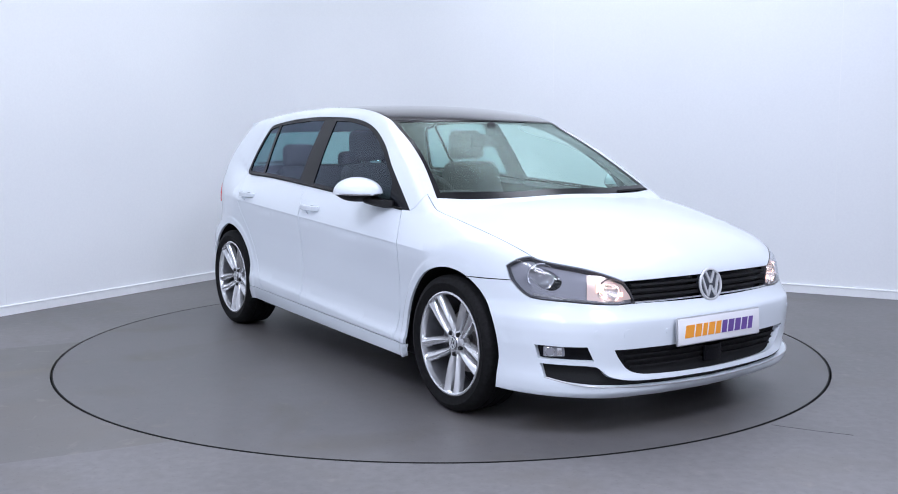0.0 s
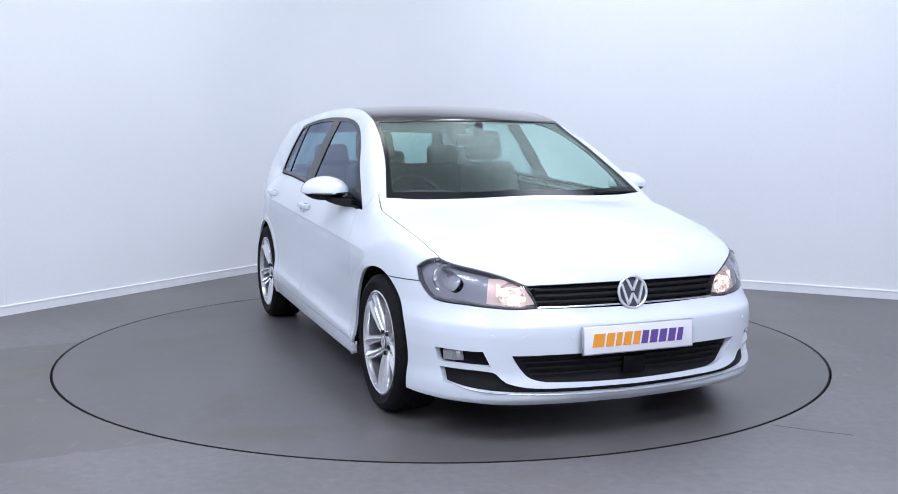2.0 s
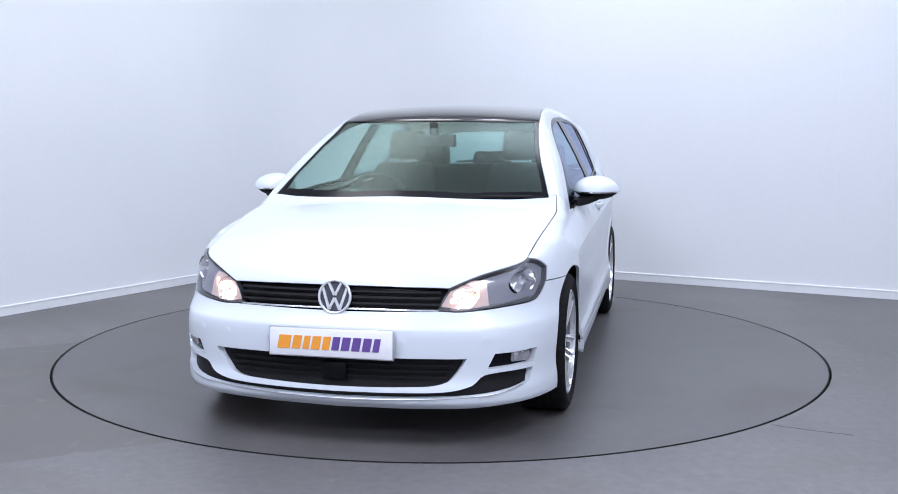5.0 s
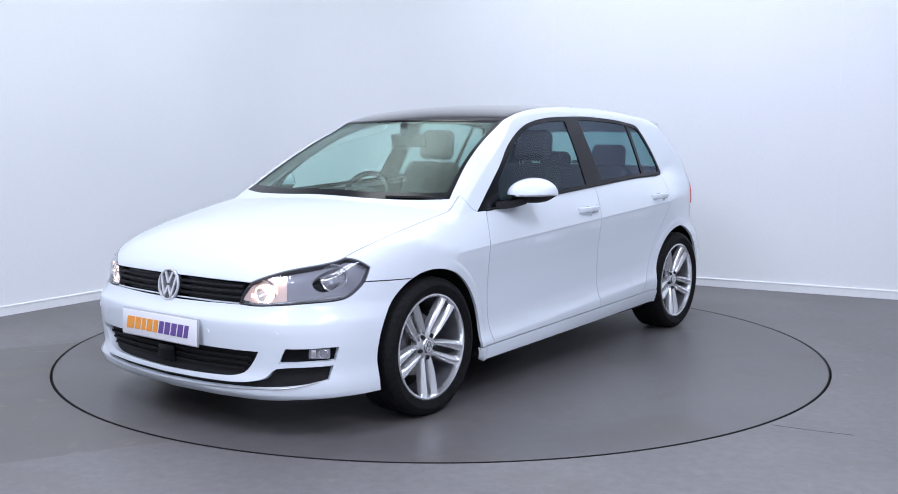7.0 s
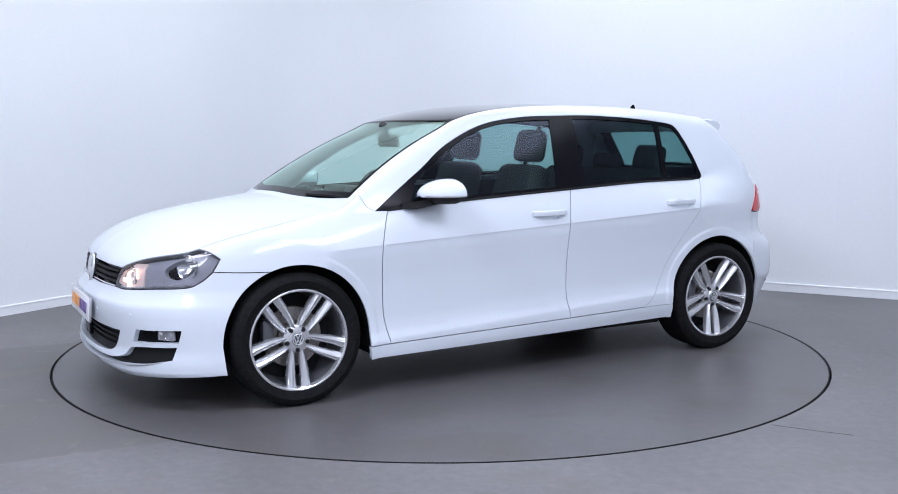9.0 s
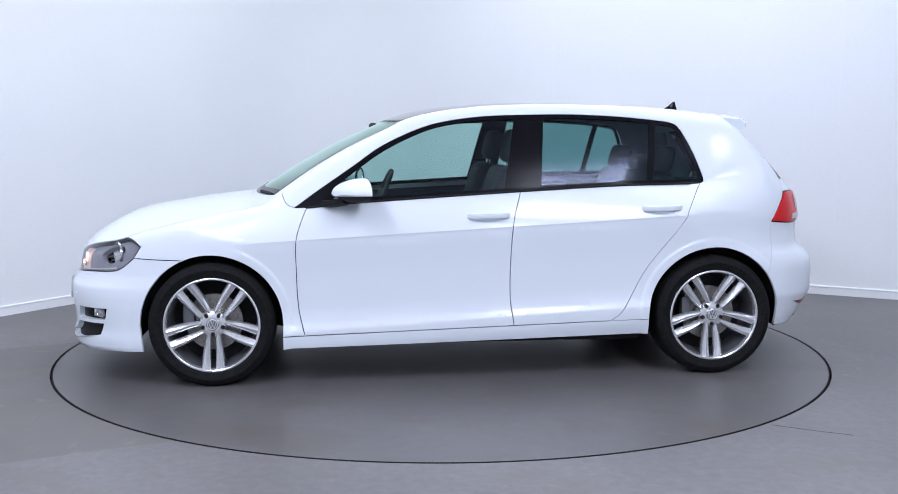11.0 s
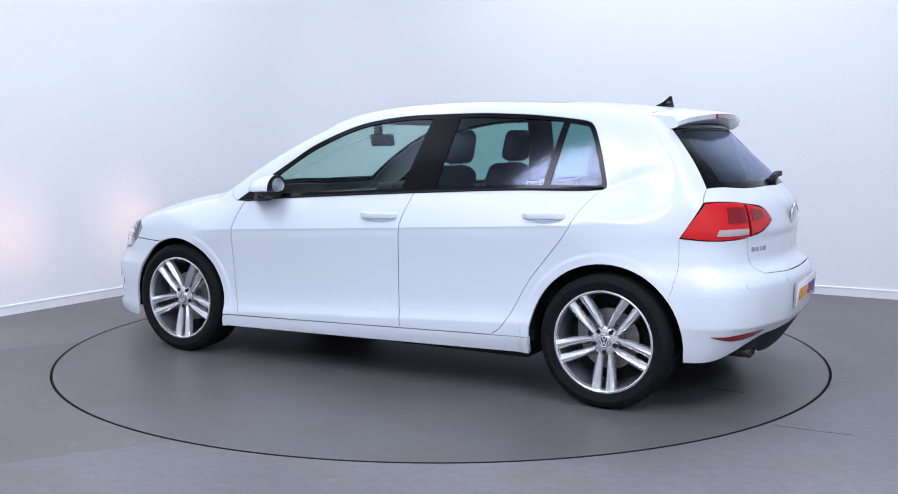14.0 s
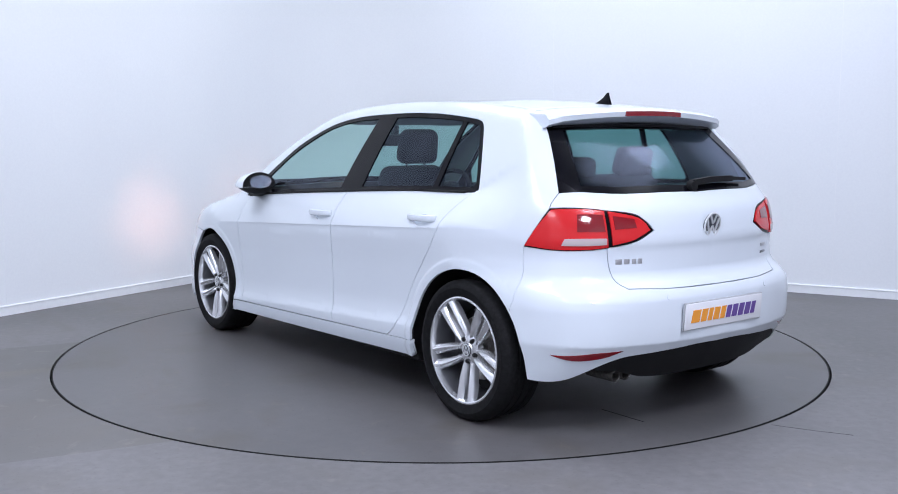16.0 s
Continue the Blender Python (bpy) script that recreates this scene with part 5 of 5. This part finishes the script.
def build_mirror(sgn):
    """Door mirror: a white shell over a black base, with a lit strip and a glass facing aft."""
    m = Matrix.Translation((0.60, 0.925 * sgn, 1.0)) @ pose(0, 0, 0, 0, 0, 15 * sgn)

    def shell(levels, grow):
        """Rows of half ovals, each (height, half width, depth)."""
        bm = bmesh.new()
        rows = []
        for v, hw, dp in levels:
            row = []
            for k in range(29):
                a = math.pi * k / 28
                yy = -math.cos(a)
                row.append(bm.verts.new((-0.062 + (dp + grow) * math.sin(a) ** 0.8 * (1 - 0.18 * yy), sgn * (yy * (hw + grow) + 0.004), v)))
            rows.append(row)
        for a, b in zip(rows, rows[1:]):
            for j in range(28):
                bm.faces.new((a[j], a[j + 1], b[j + 1], b[j]))
            bm.faces.new((a[28], a[0], b[0], b[28]))
        bm.faces.new(rows[0])
        bm.faces.new(rows[-1])
        bmesh.ops.recalc_face_normals(bm, faces=bm.faces[:])
        bmesh.ops.transform(bm, matrix=m, verts=bm.verts[:])
        return bm

    dome = [(-0.020 + 0.082 * t, 0.121 * (1 - t ** 2.2) ** 0.55 + 0.004, 0.150 * (1 - t ** 2.2) ** 0.62 + 0.012) for t in (0.0, 0.08, 0.2, 0.35, 0.5, 0.65, 0.78, 0.88, 0.95, 0.99)]
    keel = [(-0.062 + 0.038 * t, 0.040 + 0.078 * t ** 0.6, 0.07 + 0.072 * t ** 0.6) for t in (0.0, 0.15, 0.4, 0.7, 1.0)]
    mir = part("door_mirror", shell(dome, 0.0), M_PAINT, car, "white door mirror shell")
    part("mirror_base", shell(keel, 0.0), M_PLASTIC, mir, "black plastic underside")
    part("indicator_strip", shell([(-0.025, 0.122, 0.160), (-0.018, 0.123, 0.161)], 0.002), M_CHROME, mir, "thin clear indicator strip")
    back = [(sgn * (w + 0.004), v) for v, w, _ in dome] + [(-sgn * (w - 0.004), v) for v, w, _ in dome[::-1]]
    bm = bmesh.new()
    bm.faces.new([bm.verts.new(m @ Vector((-0.0625, y, v))) for y, v in back])
    ext = bmesh.ops.extrude_face_region(bm, geom=bm.faces[:])
    bmesh.ops.translate(bm, vec=(-0.004, 0, 0), verts=[v for v in ext["geom"] if isinstance(v, bmesh.types.BMVert)])
    bmesh.ops.recalc_face_normals(bm, faces=bm.faces[:])
    part("mirror_surround", bm, M_PLASTIC, mir, "black mirror surround", False)
    glass = lathe([(0.001, 0.0), (0.055, 0.0), (0.057, 0.003)], 32, m=m @ Matrix.Translation((-0.068, 0.0, 0.008)) @ pose(0, 0, 0, 0, 0, 90) @ Matrix.Diagonal((1.45, 1, 0.68, 1)))
    part("mirror_glass", glass, M_CHROME, mir, "mirror glass")
    arm = sweep([(0.62, 0.90 * sgn, 0.955), (0.66, 0.865 * sgn, 0.940), (0.70, 0.83 * sgn, 0.932), (0.73, 0.80 * sgn, 0.932)],
                [(-0.05, -0.014), (-0.03, -0.022), (0.03, -0.022), (0.05, -0.012), (0.045, 0.014), (-0.045, 0.014)])
    part("mirror_arm", arm, M_PLASTIC, mir, "black mirror arm")


def build_handle(door, x0, x1, z, sgn):
    xs = np.linspace(x0, x1, 11)
    pts = []
    for k, x in enumerate(xs):
        t = k / 10
        lift = 0.032 * min(1.0, 6 * t * (1 - t) + 0.15)
        q = np.array(S(x, z + 0.004 * t))
        pts.append((x, sgn * (q[1] + lift - 0.006), q[2]))
    bm = sweep(pts, [(0.008, -0.012), (0.011, 0.0), (0.008, 0.012), (0.0, 0.016), (-0.008, 0.012), (-0.010, 0.0), (-0.008, -0.012), (0.0, -0.016)])
    part("door_handle", bm, M_PAINT, door, "white pull handle")


def build_fittings():
    field = panel("emblem_base", car, M_BADGE_FIELD, sheet("front", np.array([F(0.066 * math.cos(a), 0.62 + 0.066 * math.sin(a)) for a in np.linspace(0, 2 * math.pi, 41)[:-1]]), gap=0, depth=0.02, offset=0.004, grid=0.02), "dark round emblem field")
    emblem_on(field, pose(2.097, 0, 0.62, 0, -8, 0), 0.072)
    m = pose(-1.992, 0, 0.886, 0, 8, 180)
    base = part("emblem_base", lathe([(0.001, 0.006), (0.05, 0.006), (0.052, 0.0)], 32, m=m @ pose(0, 0, 0, 0, 0, -90)), M_BADGE_FIELD, car, "dark round emblem field")
    emblem_on(base, m @ Matrix.Translation((0.005, 0, 0)), 0.055)
    plate("front_plate", pose(2.158, 0, 0.439, 0, -3, 0), "white show plate with orange and purple bars")
    plate("rear_plate", pose(-2.074, 0, 0.512, 0, 4, 180), "white show plate with orange and purple bars")
    # tailgate lettering as plain bars
    for y, w in ((0.50, 0.03), (0.465, 0.026), (0.432, 0.02), (0.405, 0.022)):
        part("badge_bar", box((0, 0, 0), (0.005, w, 0.022), 0.002, Matrix.Translation(B(y, 0.75)) @ pose(0, 0, 0, 0, 0, -18)), M_SATIN, tailgate, "silver badge bar")
    for z, w, h, mat in ((0.762, 0.06, 0.016, M_SATIN), (0.728, 0.07, 0.012, M_BADGE_FIELD)):
        part("badge_bar", box((0, 0, 0), (0.005, w, h), 0.002, Matrix.Translation(B(-0.475, z)) @ pose(0, 0, 0, 0, 0, 18)), mat, tailgate)

    for sgn in (1, -1):
        build_mirror(sgn)
    for door, sgn in ((DOORS_F[0], 1), (DOORS_F[1], -1)):
        build_handle(door, 0.01, -0.20, 0.862, sgn)
    for door, sgn in ((DOORS_R[0], 1), (DOORS_R[1], -1)):
        build_handle(door, -0.915, -1.12, 0.893, sgn)

    # roof spoiler with its brake light
    bm = bmesh.new()
    rows = []
    for k in range(41):
        y = -0.582 + 1.164 * k / 40
        e = abs(y) / 0.582
        z0 = T(-1.445, min(abs(y), 0.572))[2]
        tip = -1.655 + 0.062 * e ** 2 + 0.02 * max(0, e - 0.92) / 0.08
        tz = 1.390 - 0.034 * e ** 2 - 0.010 * max(0, e - 0.9) / 0.1
        rows.append([bm.verts.new(v) for v in ((-1.44, y, z0 - 0.0005), (-1.55, y, (z0 + tz) / 2 + 0.004), (tip + 0.012, y, tz + 0.001), (tip, y, tz - 0.006),
                                                (tip + 0.004, y, tz - 0.028), (tip + 0.02, y, tz - 0.038), (-1.50 + 0.02 * e, y, 1.318 - 0.02 * e), (-1.44, y, 1.31 - 0.02 * e))])
    for a, b in zip(rows, rows[1:]):
        for j in range(8):
            bm.faces.new((a[j], a[(j + 1) % 8], b[(j + 1) % 8], b[j]))
    bm.faces.new(rows[0])
    bm.faces.new(rows[-1][::-1])
    bmesh.ops.recalc_face_normals(bm, faces=bm.faces[:])
    sp = part("roof_spoiler", bm, M_PAINT, car, "white roof spoiler")
    pts = [(-1.656 + 0.062 * (y / 0.582) ** 2, y, 1.390 - 0.034 * (y / 0.582) ** 2 - 0.0165) for y in np.linspace(-0.185, 0.185, 15)]
    part("brake_light", sweep(pts, [(-0.006, -0.011), (0.006, -0.011), (0.006, 0.011), (-0.006, 0.011)]), M_REDDARK, sp, "dark red high-level brake light")
    part("spoiler_underside", sweep([(-1.545 + 0.05 * (y / 0.6) ** 2, y, 1.320 - 0.01 * (y / 0.6) ** 2) for y in np.linspace(-0.53, 0.53, 21)], [(-0.04, -0.006), (0.05, -0.006), (0.05, 0.006), (-0.04, 0.006)]), M_BLACK, sp)

    # shark-fin aerial
    bm = bmesh.new()
    z0 = T(-1.36, 0)[2]
    rows = []
    for t, xa, xb, hw in ((0.0, -1.275, -1.395, 0.018), (0.15, -1.285, -1.395, 0.016), (0.32, -1.315, -1.394, 0.010), (0.6, -1.345, -1.389, 0.006), (0.85, -1.362, -1.386, 0.004), (1.0, -1.372, -1.384, 0.002)):
        z = z0 - 0.004 + 0.061 * t
        rows.append([bm.verts.new((v[0] + 0.018, v[1], v[2])) for v in ((xa, 0, z), ((xa + xb) / 2, hw, z), (xb, hw * 0.6, z), (xb, -hw * 0.6, z), ((xa + xb) / 2, -hw, z))])
    for a, b in zip(rows, rows[1:]):
        for j in range(5):
            bm.faces.new((a[j], a[(j + 1) % 5], b[(j + 1) % 5], b[j]))
    bm.faces.new(rows[-1])
    bmesh.ops.recalc_face_normals(bm, faces=bm.faces[:])
    part("roof_aerial", bm, M_BLACK, car, "black shark-fin aerial")

    # wipers
    pts = moved([B(0.02, 1.052), B(-0.12, 1.062), B(-0.28, 1.062), B(-0.41, 1.056)], 0.022)
    w = part("rear_wiper", sweep(pts[:3], [(-0.012, -0.014), (0.012, -0.014), (0.012, 0.012), (-0.012, 0.012)]), M_PLASTIC, car, "black rear wiper")
    part("wiper_blade", sweep(pts[1:], [(-0.007, -0.008), (0.007, -0.008), (0.007, 0.008), (-0.007, 0.008)]), M_PLASTIC, w)
    part("wiper_pivot", lathe([(0.001, 0.03), (0.022, 0.028), (0.026, 0.0)], 20, m=Matrix.Translation(B(0.02, 1.052)) @ pose(0, 0, 0, 0, 0, 90)), M_PLASTIC, w)
    pts = moved([T(x, y) for x, y in ((1.015, 0.69), (1.04, 0.60), (1.07, 0.50), (1.095, 0.40))], 0.003)
    part("windscreen_wiper", sweep(pts, [(-0.008, -0.006), (0.008, -0.006), (0.005, 0.004), (-0.005, 0.004)]), M_PLASTIC, car, "black windscreen wiper")

    # exhaust tail pipes, sensors, towing-eye cap
    for dy in (0.0, 0.062):
        part("exhaust_pipe", lathe([(0.026, -0.10), (0.026, 0.055), (0.024, 0.058), (0.021, 0.055), (0.021, -0.10)], 24, m=pose(-1.865, 0.45 + dy, 0.268, 0, 0, 90)), M_EXHAUST, car, "dark steel exhaust tail pipe")
    for make, y, z in ((F, 0.293, 0.448), (F, -0.293, 0.448), (F, 0.62, 0.46), (F, -0.62, 0.46), (B, 0.663, 0.600), (B, -0.663, 0.600), (B, 0.33, 0.60), (B, -0.33, 0.60)):
        ring = np.array([make(y + 0.010 * math.cos(a), z + 0.010 * math.sin(a)) for a in np.linspace(0, 2 * math.pi, 17)[:-1]])
        panel("parking_sensor", car, M_PAINT, sheet("front" if make is F else "rear", ring, gap=0, depth=0.004, offset=0.0022, grid=0.02))
    ring = np.array([F(-0.488 + 0.021 * math.cos(a), 0.449 + 0.021 * math.sin(a)) for a in np.linspace(0, 2 * math.pi, 25)[:-1]])
    panel("towing_eye_cap", car, M_PAINT, sheet("front", ring, gap=0, depth=0.004, offset=0.0015, grid=0.02))


# ---- cabin ----
def cushion(size, m, bevel=0.05, taper=0.0, seg=4):
    bm = bmesh.new()
    vs = add_box(bm, (0, 0, 0), size, bevel, None, seg)
    for v in bm.verts:
        k = 1 - taper * (v.co.z / size[2] + 0.5)
        v.co.y *= k
    bmesh.ops.transform(bm, matrix=m, verts=bm.verts[:])
    return bm


def build_seat(y):
    seat = part("front_seat", cushion((0.50, 0.50, 0.15), pose(0.18, y, 0.50, 0, -8, 0)), M_CLOTH, car, "charcoal cloth front seat")
    part("backrest", cushion((0.14, 0.50, 0.64), pose(-0.17, y, 0.80, 0, -18, 0), 0.06, 0.22), M_CLOTH, seat)
    part("headrest", cushion((0.10, 0.255, 0.19), pose(-0.30, y, 1.215, 0, -12, 0), 0.045, 0.12), M_CLOTH, seat)
    for d in (-0.06, 0.06):
        part("headrest_post", sweep([(-0.255, y + d, 1.02), (-0.29, y + d, 1.18)], disc_shape(0.007, 8)), M_CHROME, seat)


def build_cabin():
    part("underbody", box((0, 0, 0.215), (1.84, 1.62, 0.05), 0.01), M_SHADE, car, "black underbody")
    part("floor_pan", box((0.0, 0, 0.30), (1.9, 1.60, 0.05), 0.01), M_SHADE, car)
    part("engine_bay", box((1.36, 0, 0.50), (0.8, 1.04, 0.42), 0.04), M_SHADE, car)
    part("front_crossmember", box((1.86, 0, 0.40), (0.3, 1.0, 0.36), 0.04), M_SHADE, car)
    part("rear_floor", box((-1.45, 0, 0.36), (0.95, 1.06, 0.18), 0.03), M_SHADE, car)
    part("rear_silencer", box((-1.77, -0.2, 0.25), (0.2, 0.5, 0.1), 0.045), M_SHADE, car)
    part("suspension_beam", sweep([(WHEEL_R, -0.7, 0.30), (WHEEL_R, 0.7, 0.30)], disc_shape(0.04, 10), up=(1, 0, 0)), M_SHADE, car)
    # inner linings, a little inside the outer skin
    side = loop([S(0.90, 0.30), S(0.90, 0.89)], [S(0.90, 0.89), S(0.0, 0.95), S(-1.25, 1.0)], [S(-1.25, 1.0), S(-1.60, 1.0)], [S(-1.60, 1.0), S(-1.60, 0.74)],
                [S(-1.60, 0.74), S(-1.0, 0.72)], [S(-1.0, 0.72), S(-0.9, 0.30)], [S(-0.9, 0.30), S(0.90, 0.30)], step=0.05)
    pair("door_lining", car, M_DASH, sheet("flank", side, grid=0.08, gap=0, depth=0, offset=-0.03))
    pill = loop(WIN_BACK, [S(-1.262, 1.0), S(-1.62, 1.0)], [S(-1.62, 1.0), [-1.52, 0.60, 1.25], T(-1.42, 0.52)], [T(-1.42, 0.52), T(-1.0, 0.55), T(0, 0.56), [0.31, 0.56, 1.352]],
                SCREEN_SIDE[::-1], [[1.0, 0.722, 0.965], S(0.92, 0.92)], WIN_TOP, step=0.03)
    pair("pillar_lining", car, M_LINER, sheet("flank", pill, grid=0.06, gap=0.002, depth=0, offset=-0.02), "light grey pillar trim")
    roof_side = [T(0.25, 0.55), T(-0.4, 0.56), T(-1.40, 0.53)]
    half = np.concatenate([loop([T(0.40, 0), T(0.36, 0.35), T(0.25, 0.55)], step=0.05), loop(roof_side, step=0.05), loop([T(-1.40, 0.53), T(-1.42, 0)], step=0.05), [T(-1.42, 0)]])
    panel("headliner", car, M_LINER, sheet("flank", np.concatenate([half, np.array(mirrored(half.tolist()))[1:-1]]), grid=0.08, gap=0, depth=0, offset=-0.035), "light grey headliner")
    gate_in = loop([B(0.6, 1.03), B(0.6, 0.70)], [B(0.6, 0.70), B(-0.6, 0.70)], [B(-0.6, 0.70), B(-0.6, 1.03)], [B(-0.6, 1.03), B(0.6, 1.03)], step=0.05)
    panel("tailgate_lining", tailgate, M_DASH, sheet("rear", gate_in, grid=0.1, gap=0, depth=0, offset=-0.03))
    part("boot_floor", box((-1.50, 0, 0.66), (0.75, 1.2, 0.04), 0.01), M_DASH, car)
    part("parcel_shelf", box((-1.46, 0, 0.985), (0.55, 1.18, 0.025), 0.01), M_DASH, car)

    # dashboard
    prof = [(0.52, 0.55), (0.50, 0.72), (0.52, 0.86), (0.56, 0.905), (0.70, 0.925), (0.95, 0.915), (1.06, 0.90), (1.06, 0.55)]
    bm = bmesh.new()
    rows = [[bm.verts.new((x - 0.10 * (abs(y) / 0.7) ** 2 * (x > 0.8), y, z)) for x, z in prof] for y in np.linspace(-0.70, 0.70, 9)]
    for a, b in zip(rows, rows[1:]):
        for j in range(8):
            bm.faces.new((a[j], a[(j + 1) % 8], b[(j + 1) % 8], b[j]))
    bm.faces.new(rows[0])
    bm.faces.new(rows[-1][::-1])
    bmesh.ops.recalc_face_normals(bm, faces=bm.faces[:])
    dash = part("dashboard", bm, M_DASH, car, "dark plastic dashboard")
    part("binnacle", cushion((0.16, 0.34, 0.09), pose(0.56, -0.37, 0.93), 0.035), M_DASH, dash)
    part("centre_console", box((0.25, 0, 0.45), (0.75, 0.22, 0.25), 0.04), M_DASH, car)
    ring = [Vector((0, 0.182 * math.cos(a), 0.182 * math.sin(a))) for a in np.linspace(0, 2 * math.pi, 41)[:-1]]
    m = pose(0.42, -0.37, 0.885, 0, -24, 0)
    wheel = part("steering_wheel", sweep([m @ q for q in ring], disc_shape(0.016, 8), True, up=m.to_3x3() @ Vector((1, 0, 0))), M_DASH, car, "dark leather steering wheel")
    part("hub", cushion((0.05, 0.15, 0.12), m, 0.02), M_DASH, wheel)
    for a, b in (((0, 0.06, 0.0), (0, 0.172, 0.01)), ((0, -0.06, 0.0), (0, -0.172, 0.01)), ((0, 0, -0.05), (0, 0, -0.172))):
        part("spoke", sweep([m @ Vector(a), m @ Vector(b)], disc_shape(0.015, 8), up=(1, 0, 0)), M_SATIN, wheel)
    part("steering_column", sweep([(0.44, -0.37, 0.885), (0.60, -0.37, 0.81)], disc_shape(0.045, 12), up=(0, 1, 0)), M_DASH, dash)

    for y in (0.37, -0.37):
        build_seat(y)
    bench = part("rear_seat", cushion((0.50, 1.30, 0.20), pose(-0.72, 0, 0.47, 0, -6, 0)), M_CLOTH, car, "charcoal cloth rear bench")
    part("backrest", cushion((0.15, 1.26, 0.60), pose(-1.04, 0, 0.78, 0, -20, 0), 0.05, 0.06), M_CLOTH, bench)
    for y, h in ((0.42, 0.15), (0.0, 0.10), (-0.42, 0.15)):
        part("headrest", cushion((0.09, 0.25, h), pose(-1.15, y, 1.065 + h / 2, 0, -14, 0), 0.035, 0.1), M_CLOTH, bench)
    rv = part("rear_view_mirror", cushion((0.03, 0.24, 0.075), pose(0.44, 0, 1.247, 0, 10, 0), 0.012), M_DASH, car, "dark rear-view mirror")
    part("mirror_stalk", cushion((0.05, 0.05, 0.08), pose(0.47, 0, 1.31), 0.02), M_DASH, rv)


build_glazing()
build_lamps()
build_wheels()
build_fittings()
build_cabin()


# ---- what moves: the turntable and the car that stands on it ----
TURN = [(0.0, -56.12), (0.5, -56.58), (1.0, -58.58), (1.5, -62.70), (2.0, -68.59), (2.5, -74.29), (3.0, -80.41), (3.5, -86.19),
        (4.0, -92.37), (4.5, -98.14), (5.125, -105.6), (5.75, -113.0), (6.375, -120.5), (7.0, -127.88), (7.5, -133.67), (8.0, -139.81),
        (8.5, -145.44), (9.0, -151.54), (9.625, -158.8), (10.25, -165.8), (10.875, -172.8), (11.5, -179.93), (12.0, -185.85),
        (12.5, -191.44), (13.0, -197.65), (13.5, -203.34), (14.0, -209.44), (14.5, -215.22), (15.0, -221.27), (15.5, -226.97), (16.0, -233.09)]


def motions():
    walk(turntable, [(t, pose(0, 0, 0, 0, 0, a)) for t, a in TURN])
    walk(car, [(t, pose(0, 0, 0, 0, 0, a) @ pose(-0.0558, 0.0597, 0)) for t, a in TURN])


motions()
